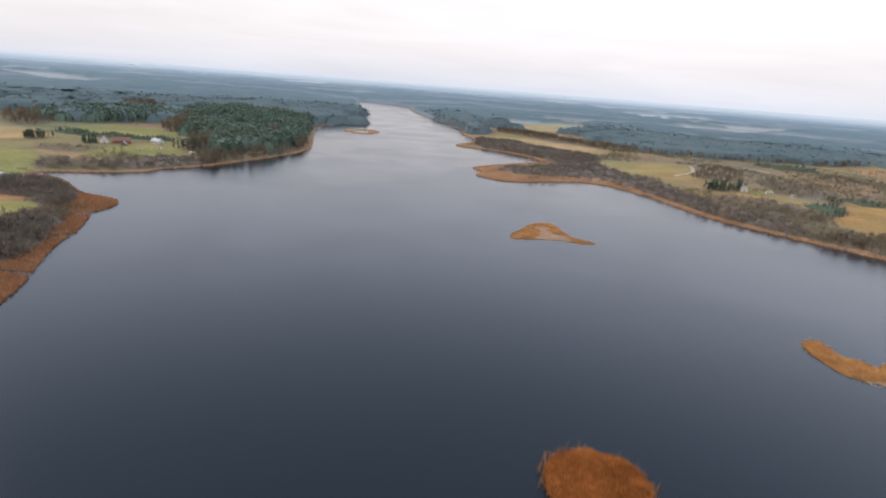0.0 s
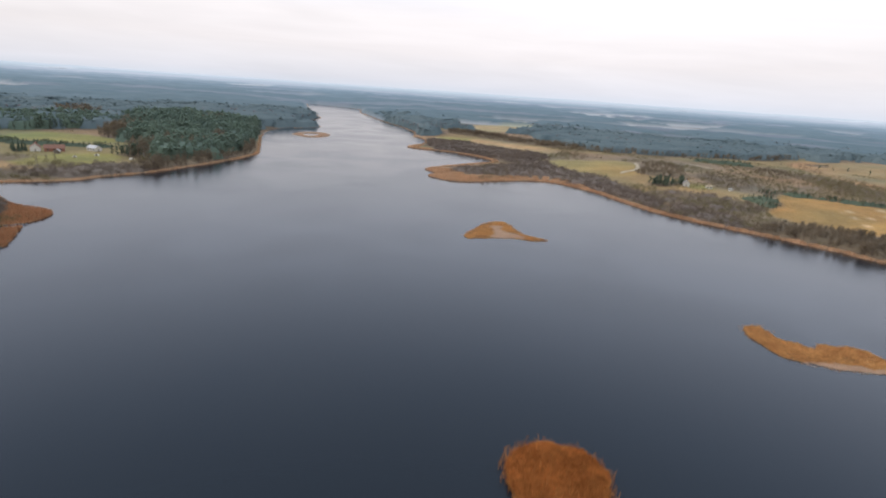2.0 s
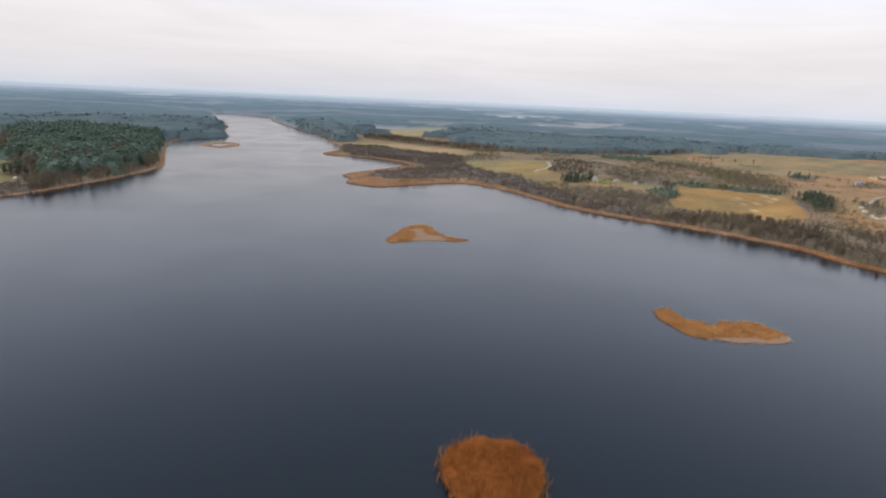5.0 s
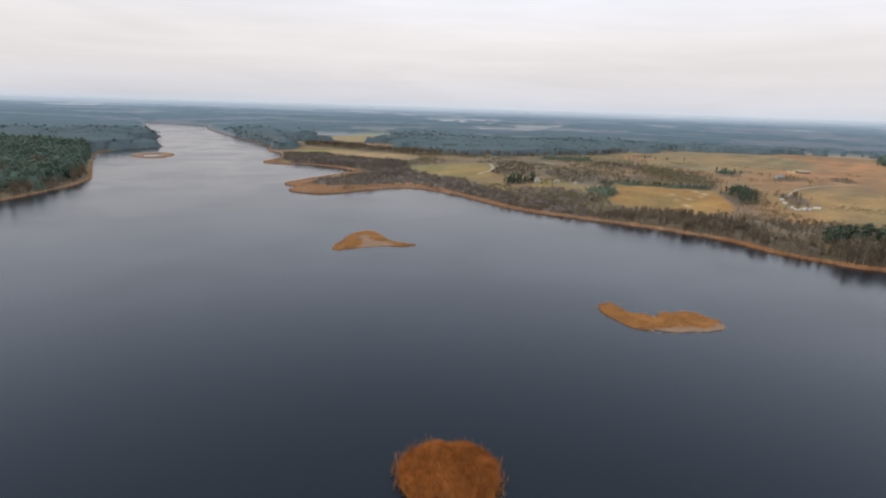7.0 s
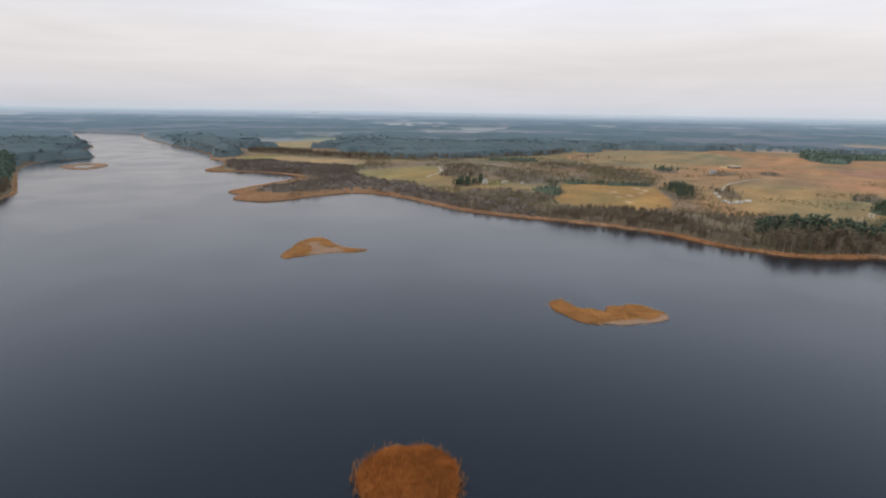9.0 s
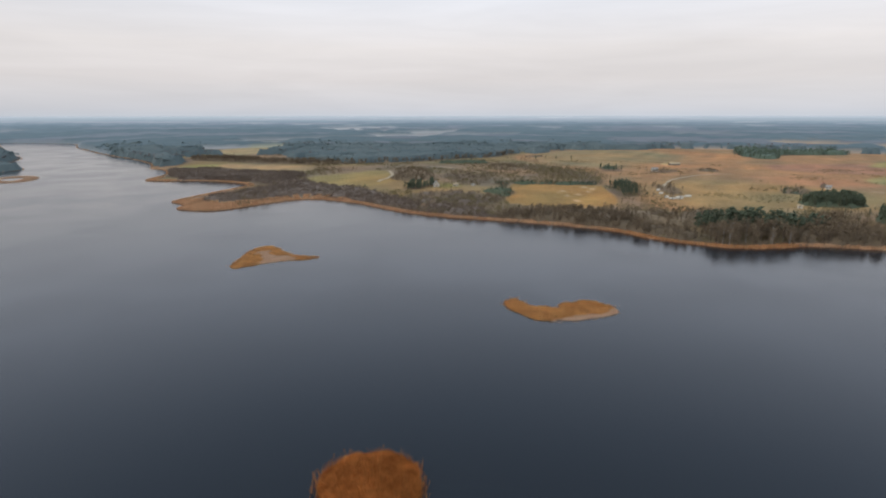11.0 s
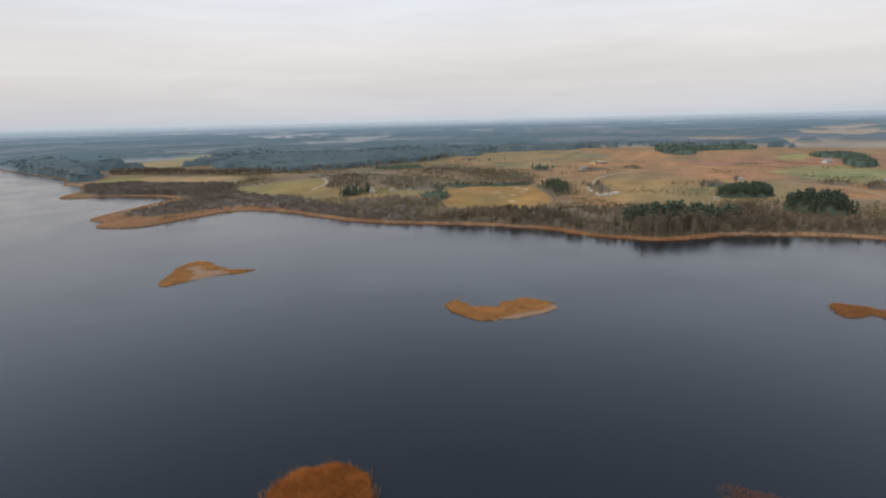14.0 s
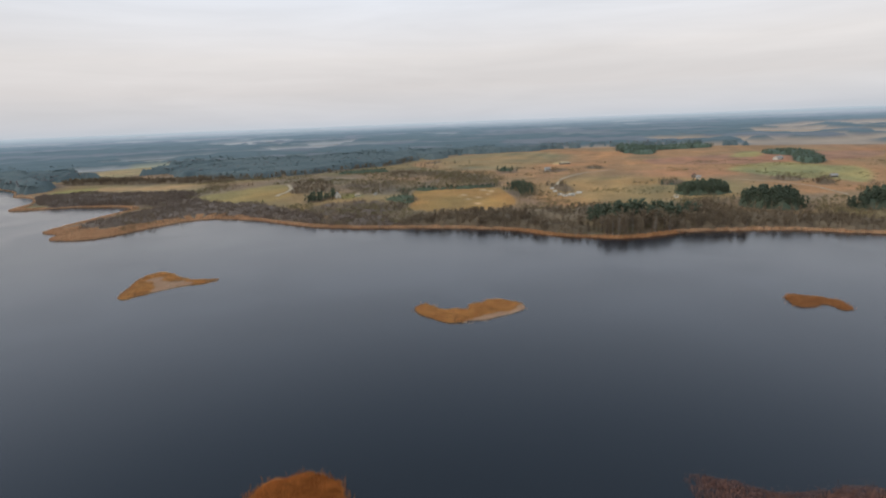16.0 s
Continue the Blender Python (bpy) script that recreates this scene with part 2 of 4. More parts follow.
# the lake's shore: along the left bank to the far end, back along the right bank, and closed behind
SHORE_LEFT = [(-125, 0), (-132, 100), (-145, 167), (-154, 190), (-166, 216), (-171, 229), (-174, 240), (-176, 252), (-184, 270), (-191, 283), (-189, 297), (-192, 313),
              (-203, 319), (-218, 323), (-234, 335), (-252, 355), (-275, 371), (-297, 376), (-278, 384), (-261, 390), (-230, 406), (-227, 425), (-207, 449), (-194, 477),
              (-182, 511), (-167, 551), (-157, 600), (-158, 625), (-178, 711), (-199, 796), (-212, 880), (-212, 945), (-198, 976), (-164, 1015), (-148, 1048), (-178, 1110),
              (-196, 1200), (-187, 1318), (-230, 1456), (-289, 1747), (-365, 2129)]
SHORE_RIGHT = [(-249, 2015), (-141, 1921), (-132, 1680), (-110, 1600), (-82, 1470), (-50, 1335), (-6, 1190), (24, 1050), (18, 985), (16, 962), (36, 930), (36, 870), (30, 832), (8, 796), (6, 782), (22, 766), (62, 751), (90, 724),
               (112, 690), (112, 664), (85, 640), (55, 610), (27, 578), (25, 568), (36, 545), (26, 530), (28, 522), (44, 504), (60, 500), (89, 515), (114, 528), (140, 532), (160, 511), (176, 480), (184, 440),
               (194, 410), (206, 387), (234, 352), (264, 318), (287, 277), (291, 253), (295, 232), (303, 215), (314, 200), (330, 190), (354, 183)]
SHORE_BEHIND = [(370, 172), (384, 159), (397, 146), (417, 119), (421, 105), (430, 86), (445, 0), (430, -160), (300, -400), (60, -500), (-110, -430), (-140, -200)]
LAKE = rounded(SHORE_LEFT + SHORE_RIGHT + SHORE_BEHIND)


def land_distance(x, y):
    """Metres from the water's edge: plus on land."""
    return -inside_distance(x, y, LAKE) + 5.0 * (value_noise(x, y, 22.0, 3) - 0.5)


def ground_height(x, y, d=None):
    d = land_distance(x, y) if d is None else d
    r = np.hypot(x, y)
    rise = 66 * np.clip((r - 1100) / 3700, 0, 1) ** 1.4
    roll = 5.0 * (value_noise(x, y, 260.0, 11) - 0.45) * smooth(d / 200)
    high = np.minimum(rise + 3 + roll, 0.25 + 0.05 * np.maximum(d, 0))
    return np.where(d > 0, high, np.maximum(-3.0, 0.25 * d - 0.1))


# ---------------------------------------------------------------- mesh helpers
def mesh_from(name, verts, faces, mat, smooth_faces=False):
    """A mesh from arrays: faces all of one size."""
    verts, faces = np.asarray(verts, np.float32), np.asarray(faces, np.int32)
    me = bpy.data.meshes.new(name)
    n, k = faces.shape
    me.vertices.add(len(verts))
    me.vertices.foreach_set("co", verts.ravel())
    me.loops.add(n * k)
    me.loops.foreach_set("vertex_index", faces.ravel())
    me.polygons.add(n)
    me.polygons.foreach_set("loop_start", np.arange(0, n * k, k, dtype=np.int32))
    me.polygons.foreach_set("loop_total", np.full(n, k, np.int32))
    me.polygons.foreach_set("use_smooth", np.full(n, smooth_faces))
    me.update(calc_edges=True)
    me.materials.append(mat)
    return me


def part(name, data, parent, label=""):
    ob = new(name, data)
    ob.parent = parent
    return tagged(ob, label=label)


def bm_mesh(name, bm, mat):
    me = bpy.data.meshes.new(name)
    bmesh.ops.recalc_face_normals(bm, faces=bm.faces)
    bm.to_mesh(me)
    bm.free()
    me.materials.append(mat)
    return me


# ---------------------------------------------------------------- ground and water
def build_ground():
    fine = np.arange(-46, 88.01, 0.25)
    coarse = np.arange(91, 313, 3.0)
    az = np.radians(np.r_[fine, coarse])
    r = np.r_[30.0 * (4950 / 30.0) ** np.linspace(0, 1, 240)]
    rr, aa = np.meshgrid(r, az, indexing="ij")
    x, y = rr * np.sin(aa), rr * np.cos(aa)
    d = land_distance(x, y)
    z = ground_height(x, y, d)
    # what covers the land
    col = np.empty(x.shape + (3,))
    col[:] = (0.245, 0.195, 0.093)
    wild = smooth((value_noise(x, y, 120.0, 21) - 0.42) * 6)[..., None]
    col = col * (1 - wild) + np.array((0.265, 0.192, 0.116)) * wild
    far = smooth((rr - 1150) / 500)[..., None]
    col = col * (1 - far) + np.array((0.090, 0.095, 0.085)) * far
    for ring, paint, soft in FIELDS:
        k = smooth(inside_distance(x, y, rounded(ring)) / soft + 0.5)[..., None]
        col = col * (1 - k) + np.array(paint) * k
    # redder and greener patches of grass, and worn streaks
    warm = (value_noise(x, y, 90.0, 23) - 0.5)[..., None]
    streak = (value_noise(x * 0.35 + y * 0.2, y * 1.6 - x * 0.9, 40.0, 25) - 0.5)[..., None]
    col = col * (1 + warm * np.array((0.7, 0.2, -0.1)) + streak * np.array((0.60, 0.52, 0.40)))
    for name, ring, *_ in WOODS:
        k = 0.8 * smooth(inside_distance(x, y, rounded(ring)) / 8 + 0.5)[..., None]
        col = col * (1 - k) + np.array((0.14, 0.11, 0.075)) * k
    shore = (smooth((5 - np.abs(d)) / 3) * (1 - smooth((rr - 650) / 250)))[..., None]
    col = col * (1 - shore) + np.array((0.36, 0.215, 0.11)) * shore
    bank = (smooth((rr - 960) / 120) * smooth((80 - d) / 40) * (d > -6))[..., None]
    col = col * (1 - bank) + np.array((0.095, 0.090, 0.080)) * bank
    na, nr = len(az), len(r)
    idx = np.arange(nr * na).reshape(nr, na)
    nxt = np.roll(idx, -1, 1)
    faces = np.stack([idx[:-1], idx[1:], nxt[1:], nxt[:-1]], -1).reshape(-1, 4)[:, ::-1]
    verts = np.stack([x, y, z], -1).reshape(-1, 3)
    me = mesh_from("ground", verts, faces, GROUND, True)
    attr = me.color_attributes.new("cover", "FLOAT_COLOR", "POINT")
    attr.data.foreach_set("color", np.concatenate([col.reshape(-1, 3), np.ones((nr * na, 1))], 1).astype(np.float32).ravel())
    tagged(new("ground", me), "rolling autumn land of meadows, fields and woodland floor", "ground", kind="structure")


def build_water():
    side = 40
    gx, gy = np.meshgrid(np.linspace(-470, 480, side), np.linspace(-560, 2220, side), indexing="ij")
    idx = np.arange(side * side).reshape(side, side)
    faces = np.stack([idx[:-1, :-1], idx[1:, :-1], idx[1:, 1:], idx[:-1, 1:]], -1).reshape(-1, 4)
    me = mesh_from("water", np.stack([gx, gy, 0 * gx], -1).reshape(-1, 3), faces, WATER)
    tagged(new("water", me), "dark grey lake water with faint wind ripples", "water", kind="structure")


# fields: ring, colour, softness of the edge in metres
FIELDS = []


def field(colour, ring, soft=6.0):
    FIELDS.append((ring, colour, soft))


DRY, OCHRE, GREEN, LAWN, PLOUGH, PALE = (0.372, 0.224, 0.108), (0.39, 0.222, 0.070), (0.355, 0.30, 0.115), (0.25, 0.24, 0.075), (0.35, 0.200, 0.122), (0.29, 0.25, 0.215)
field((0.225, 0.195, 0.088), [(-560, 420), (-300, 388), (-235, 440), (-240, 600), (-420, 700), (-600, 640)], 20)
field(DRY, [(647, 898), (885, 966), (1167, 821), (1300, 560), (1300, 250), (1246, 60), (850, 40), (662, 139), (567, 170), (480, 250), (388, 276), (384, 336), (476, 434), (458, 462), (555, 559), (558, 750)], 20)
field((0.30, 0.228, 0.112), [(560, 640), (647, 880), (885, 950), (1000, 800), (760, 600)], 70)
field((0.37, 0.252, 0.105), [(400, 300), (460, 250), (560, 205), (640, 260), (640, 400), (560, 460), (480, 420), (420, 340)], 60)
field((0.40, 0.225, 0.115), [(640, 300), (660, 440), (800, 420), (740, 270)], 60)
MOWN_FIELD = [(380, 522), (380, 522), (380, 522), (454, 454), (454, 454), (454, 454), (424, 414), (385, 360), (348, 334), (276, 390), (319, 444)]
field(OCHRE, MOWN_FIELD, 3)
field((0.345, 0.225, 0.075), [(340, 440), (400, 400), (372, 356), (345, 338), (285, 390)], 40)
field(PLOUGH, [(803, 490), (897, 488), (938, 361), (887, 333), (811, 406)], 12)
field(PLOUGH, [(867, 562), (1246, 271), (1019, 220), (906, 306), (801, 422)], 14)
field((0.34, 0.305, 0.125), [(764, 345), (852, 346), (899, 319), (875, 255), (874, 202), (675, 153), (724, 199), (704, 225), (724, 267)], 12)
field((0.58, 0.44, 0.22), [(732, 612), (733, 582), (806, 636), (787, 644)], 5)
field(GREEN, [(945, 418), (1095, 460), (1130, 437), (990, 375)], 14)
field((0.315, 0.255, 0.100), [(152, 603), (173, 676), (203, 705), (232, 705), (278, 726), (311, 715), (281, 621), (239, 577), (198, 569)], 10)
field((0.25, 0.25, 0.095), [(48, 944), (79, 965), (140, 950), (150, 850), (71, 868)], 14)
field((0.40, 0.29, 0.145), [(117, 968), (172, 914), (240, 829), (208, 758), (148, 793), (104, 871)], 14)
field((0.36, 0.30, 0.16), [(133, 1198), (133, 1326), (171, 1515), (273, 1637), (383, 1584), (287, 1292), (232, 1166), (166, 1125)], 14)
for px, py, pw in ((381, 437, 9), (426, 453, 11), (350, 379, 8), (362, 407, 6), (424, 438, 9), (380, 411, 8), (441, 450, 7), (409, 425, 8)):
    field((0.60, 0.44, 0.24), [(px - pw, py - 3), (px - 2, py - 5), (px + pw, py + 2), (px + 3, py + 5)], 5)
field(PALE, [(738, 2365), (984, 2605), (1102, 2370), (948, 2094), (748, 1989)], 40)
field(PALE, [(683, 1723), (926, 1854), (1009, 1797), (821, 1646), (685, 1597)], 30)
field(DRY, [(1395, 837), (1579, 910), (1640, 760), (1462, 662), (1320, 700)], 30)
field((0.34, 0.215, 0.12), [(1420, 622), (2245, 906), (2660, 593), (2400, 100), (1246, 120), (1218, 414)], 60)
field(PALE, [(-1587, 1980), (-1695, 2288), (-1317, 1904), (-1018, 1621), (-978, 1473), (-1223, 1646), (-1380, 1720)], 40)
field(PALE, [(137, 1396), (203, 1597), (317, 1701), (297, 1505), (216, 1368), (155, 1305)], 20)
field(PALE, [(664, 2428), (875, 2552), (1127, 2492), (976, 2201), (752, 2187)], 40)
field(PALE, [(626, 1759), (821, 1724), (1114, 1874), (1195, 2084), (885, 1991)], 30)
field((0.29, 0.225, 0.105), [(231, 474), (284, 403), (348, 491), (318, 536), (256, 525)], 14)
field(LAWN, [(286, 545), (318, 545), (312, 520), (284, 518)], 8)
field(LAWN, [(-314, 463), (-298, 521), (-255, 532), (-240, 479), (-267, 433), (-292, 431)], 6)
field(LAWN, [(-420, 440), (-356, 459), (-312, 418), (-287, 372), (-293, 353), (-380, 330)], 6)
field(LAWN, [(-427, 599), (-410, 672), (-331, 665), (-297, 605), (-335, 598), (-411, 584)], 6)
field((0.41, 0.285, 0.125), [(-520, 600), (-418, 577), (-384, 529), (-402, 490), (-520, 500)], 6)
field((0.33, 0.235, 0.112), [(-364, 479), (-333, 471), (-296, 444), (-267, 433), (-278, 415), (-312, 434), (-338, 443)], 8)
field((0.40, 0.21, 0.10), [(-290, 300), (-243, 290), (-229, 296), (-218, 305), (-226, 314), (-250, 303)], 5)
field(LAWN, [(-290, 290), (-241, 288), (-223, 290), (-214, 278), (-210, 264), (-214, 252), (-260, 225)], 5)

# woods: kind, ring, trees for a square metre, height low and high
WOODS = []


def wood(kind, ring, density, low, high, single=False):
    WOODS.append((kind, ring, density, low, high, single))


wood("olive", [(-372, 478), (-318, 500), (-300, 470), (-330, 445)], 0.03, 2, 4)
wood("olive", [(-300, 440), (-270, 470), (-262, 455), (-285, 430)], 0.05, 3, 6)
wood("willow", [(-168, 196), (-177, 215), (-182, 232), (-190, 250), (-199, 275), (-218, 309), (-213, 292), (-210, 274), (-205, 255), (-202, 240), (-215, 226), (-190, 205)], 0.14, 8, 12)
wood("willow", [(-234, 301), (-222, 314), (-207, 297), (-203, 281), (-213, 281), (-225, 293)], 0.14, 7, 10)
wood("willow", [(-272, 300), (-238, 304), (-227, 312), (-224, 322), (-234, 335), (-249, 348), (-272, 350)], 0.14, 8, 11)
wood("willow", [(-330, 250), (-262, 235), (-190, 234), (-187, 220), (-168, 196), (-150, 150), (-190, 60), (-330, 60)], 0.07, 5, 9)
wood("willow", [(-303, 386), (-262, 398), (-232, 412), (-222, 435), (-206, 455), (-196, 482), (-212, 502), (-238, 480), (-255, 452), (-275, 424), (-308, 410)], 0.08, 4, 7.5)
wood("shrub", [(-310, 403), (-321, 430), (-292, 431), (-262, 425), (-274, 409), (-302, 392)], 0.04, 3, 6)
wood("pine", [(-420, 575), (-385, 562), (-340, 556), (-297, 561), (-272, 578), (-275, 588), (-300, 572), (-340, 566), (-385, 573), (-418, 588)], 0.09, 5, 7.5)
wood("pine", [(-391, 505), (-376, 516), (-392, 535), (-405, 526)], 0.07, 7, 11, True)
wood("spruce", [(-335, 503), (-329, 507), (-343, 528), (-348, 524)], 0.07, 9, 13, True)
wood("bare", [(-257, 531), (-233, 501), (-222, 546), (-247, 607), (-289, 605)], 0.026, 10, 15, True)
wood("bare", [(-208, 447), (-182, 496), (-160, 560), (-172, 580), (-205, 520), (-230, 470)], 0.035, 9, 15)
wood("hill", [(-228, 490), (-186, 515), (-163, 589), (-190, 736), (-213, 852), (-215, 920), (-330, 1019), (-470, 1000), (-420, 860), (-345, 730), (-318, 640), (-262, 590)], 0.027, 12, 20)
wood("bare", [(-212, 455), (-184, 500), (-160, 560), (-158, 620), (-178, 700), (-190, 690), (-174, 610), (-182, 550), (-205, 500)], 0.05, 8, 14)
wood("bare", [(-240, 690), (-222, 730), (-196, 660), (-212, 625)], 0.05, 15, 21)
wood("bare", [(-275, 621), (-269, 646), (-232, 556), (-242, 540)], 0.05, 12, 18)
wood("pine", [(-262, 520), (-240, 515), (-236, 532), (-256, 538)], 0.06, 10, 14, True)
wood("bare", [(-340, 640), (-301, 665), (-345, 780), (-390, 790)], 0.022, 12, 18)
wood("bare", [(-420, 850), (-345, 720), (-320, 740), (-370, 870)], 0.015, 14, 20)
wood("hill", [(-475, 640), (-375, 735), (-400, 860), (-470, 860), (-560, 745)], 0.03, 11, 17)
wood("far", [(-474, 658), (-352, 739), (-420, 882), (-444, 1046), (-322, 1136), (-399, 1407), (-589, 1166), (-672, 1023), (-744, 919), (-578, 711), (-522, 726)], 0.016, 12, 18)
wood("bare", [(-250, 570), (-205, 560), (-190, 600), (-230, 650), (-262, 640)], 0.02, 13, 19)
wood("bare", [(-330, 860), (-270, 880), (-280, 960), (-340, 950)], 0.012, 14, 20)
wood("bare", [(-560, 860), (-470, 850), (-450, 930), (-540, 960)], 0.012, 15, 21)
wood("bare", [(-489, 599), (-438, 605), (-522, 726), (-578, 711)], 0.02, 11, 16)
wood("far", [(-212, 875), (-165, 1015), (-154, 1045), (-172, 1110), (-220, 1083), (-236, 973)], 0.03, 9, 15)
wood("far", [(-222, 890), (-212, 960), (-185, 1000), (-200, 1080), (-225, 1225), (-300, 1230), (-430, 1010), (-340, 900)], 0.03, 13, 19)
wood("far", [(-255, 1051), (-228, 1127), (-192, 1242), (-192, 1324), (-232, 1402), (-295, 1720), (-360, 1481), (-359, 1268), (-297, 1069)], 0.02, 12, 18)
wood("far", [(-104, 1570), (-46, 1350), (-4, 1195), (22, 1060), (22, 985), (60, 975), (80, 1050), (62, 1095), (52, 1220), (45, 1300), (70, 1420), (10, 1660), (-70, 1740)], 0.025, 14, 19)
wood("shrub", [(51, 560), (60, 541), (84, 535), (107, 541), (133, 546), (157, 560), (160, 605), (136, 640), (112, 622), (92, 600), (76, 585), (57, 582)], 0.085, 4, 7)
wood("shrub", [(28, 930), (28, 800), (60, 755), (100, 705), (125, 690), (167, 676), (195, 733), (150, 775), (100, 850), (60, 885)], 0.06, 5.5, 9)
wood("shrub", [(171, 694), (147, 540), (179, 501), (192, 455), (206, 423), (220, 454), (216, 518), (207, 569), (175, 602)], 0.045, 4, 8)
wood("shrub", [(114, 694), (145, 587), (180, 541), (190, 603), (172, 688), (137, 755)], 0.05, 5, 9)
wood("shrub", [(175, 484), (188, 429), (204, 381), (232, 344), (257, 380), (241, 409), (219, 429), (205, 466), (198, 529)], 0.045, 4, 8)
wood("bare", [(232, 344), (266, 305), (283, 274), (288, 251), (300, 213), (337, 235), (324, 278), (327, 317), (308, 352), (271, 367)], 0.07, 6, 10.5)
wood("bare", [(262, 362), (291, 372), (325, 334), (352, 318), (378, 290), (400, 262), (420, 236), (395, 215), (352, 238), (322, 270), (318, 310), (300, 348)], 0.05, 4, 8)
wood("bare", [(298, 212), (329, 190), (352, 183), (375, 199), (352, 217), (335, 234)], 0.06, 11, 16, True)
wood("pine", [(336, 240), (355, 220), (378, 198), (400, 188), (408, 200), (384, 216), (358, 242), (343, 250)], 0.11, 12, 16, True)
wood("bare", [(350, 185), (372, 169), (395, 150), (416, 164), (440, 184), (437, 207), (403, 212)], 0.07, 10, 15)
wood("bare", [(395, 146), (415, 119), (427, 86), (470, 90), (462, 130), (447, 172), (437, 186), (418, 166)], 0.08, 5, 8.5)
wood("pine", [(494, 257), (527, 229), (553, 242), (524, 271)], 0.2, 11, 16)
wood("pine", [(455, 186), (475, 148), (504, 158), (490, 200)], 0.22, 12, 18)
wood("pine", [(498, 127), (514, 102), (552, 40), (582, 60), (554, 110), (540, 133)], 0.2, 12, 18)
wood("hill", [(1040, 400), (1022, 346), (950, 320), (900, 300), (878, 270), (935, 262), (990, 310), (1091, 330), (1091, 416)], 0.03, 7, 11)
wood("pine", [(399, 372), (424, 370), (462, 405), (490, 445), (470, 455), (430, 420)], 0.05, 5, 9, True)
wood("pine", [(572, 572), (596, 552), (640, 610), (618, 630)], 0.02, 5, 8)
wood("pine", [(323, 490), (350, 484), (338, 455), (318, 436), (299, 428), (302, 455)], 0.04, 3, 6)
wood("pine", [(376, 520), (423, 480), (456, 459), (466, 470), (425, 500), (388, 538)], 0.08, 3.5, 5.5)
wood("pine", [(352, 500), (366, 507), (380, 540), (360, 530)], 0.05, 4, 7, True)
wood("hill", [(1130, 770), (965, 608), (1000, 578), (1060, 612), (1110, 622), (1207, 562), (1240, 580), (1230, 630), (1150, 665), (1180, 740)], 0.026, 8, 12)
wood("bare", [(641, 192), (649, 179), (706, 196), (693, 206)], 0.05, 5, 9)
wood("bare", [(667, 248), (668, 212), (721, 227), (720, 263)], 0.02, 4, 7)
wood("bare", [(565, 320), (560, 301), (595, 302), (633, 328), (620, 345)], 0.022, 4, 7)
wood("pine", [(572, 314), (568, 303), (584, 305), (592, 316)], 0.06, 5, 8)
wood("bare", [(472, 388), (460, 362), (482, 366), (537, 428), (510, 432)], 0.02, 6, 9)
wood("bare", [(605, 523), (648, 509), (685, 533), (650, 552)], 0.014, 4, 7)
wood("bare", [(683, 506), (705, 483), (727, 499), (716, 525)], 0.05, 3, 5)
wood("bare", [(628, 830), (672, 825), (692, 850), (659, 862)], 0.03, 3, 6)
wood("pine", [(303, 448), (318, 440), (300, 420), (280, 420)], 0.02, 3, 6)
wood("bare", [(266, 618), (283, 596), (308, 594), (333, 634), (357, 696), (335, 735), (300, 690)], 0.05, 5, 8)
wood("bare", [(325, 560), (349, 527), (395, 585), (440, 640), (400, 660), (345, 640)], 0.025, 3, 6)
wood("bare", [(450, 678), (469, 640), (502, 678), (487, 717)], 0.04, 6, 10)
wood("pine", [(421, 788), (486, 731), (513, 771), (476, 802), (431, 808)], 0.03, 4, 6)
wood("shrub", [(214, 462), (225, 430), (269, 397), (310, 430), (300, 470), (262, 500), (235, 500)], 0.022, 2.5, 5.5)
wood("olive", [(235, 437), (260, 385), (288, 408), (303, 447), (278, 469), (252, 468)], 0.03, 3, 6)
wood("olive", [(496, 667), (458, 462), (516, 509), (560, 638), (544, 732)], 0.012, 4, 7)
wood("far", [(235, 1010), (262, 900), (316, 850), (387, 835), (439, 836), (506, 856), (591, 874), (718, 973), (830, 1015), (905, 950), (930, 890), (1056, 868), (1231, 849), (1300, 860), (1041, 1300), (739, 1400), (455, 1420), (344, 1400)], 0.026, 10, 14)
wood("bare", [(240, 1000), (255, 890), (312, 836), (387, 820), (440, 822), (506, 840), (591, 856), (725, 955), (720, 985), (590, 885), (505, 868), (440, 850), (387, 850), (320, 866), (275, 910)], 0.02, 6, 11)
wood("bare", [(75, 1060), (130, 990), (181, 935), (262, 850), (290, 890), (190, 985), (105, 1110)], 0.06, 7, 12)
wood("far", [(344, 1390), (455, 1410), (739, 1390), (1041, 1290), (1300, 850), (1487, 968), (1436, 1389), (1221, 1780), (799, 1859), (420, 1560)], 0.018, 11, 15)
wood("pine", [(243, 525), (258, 518), (282, 536), (300, 563), (294, 567), (269, 552), (250, 544)], 0.05, 6, 10, True)

build_ground()
build_water()


# ---------------------------------------------------------------- trees
def slivers(r, base, tip, width):
    """Thin upright triangles from base points to tips."""
    side = np.cross(tip - base, r.normal(size=base.shape))
    side *= (width / np.maximum(np.linalg.norm(side, axis=1), 1e-6))[:, None]
    v = np.stack([base - side, base + side, tip], 1).reshape(-1, 3)
    return v, np.arange(len(v)).reshape(-1, 3)


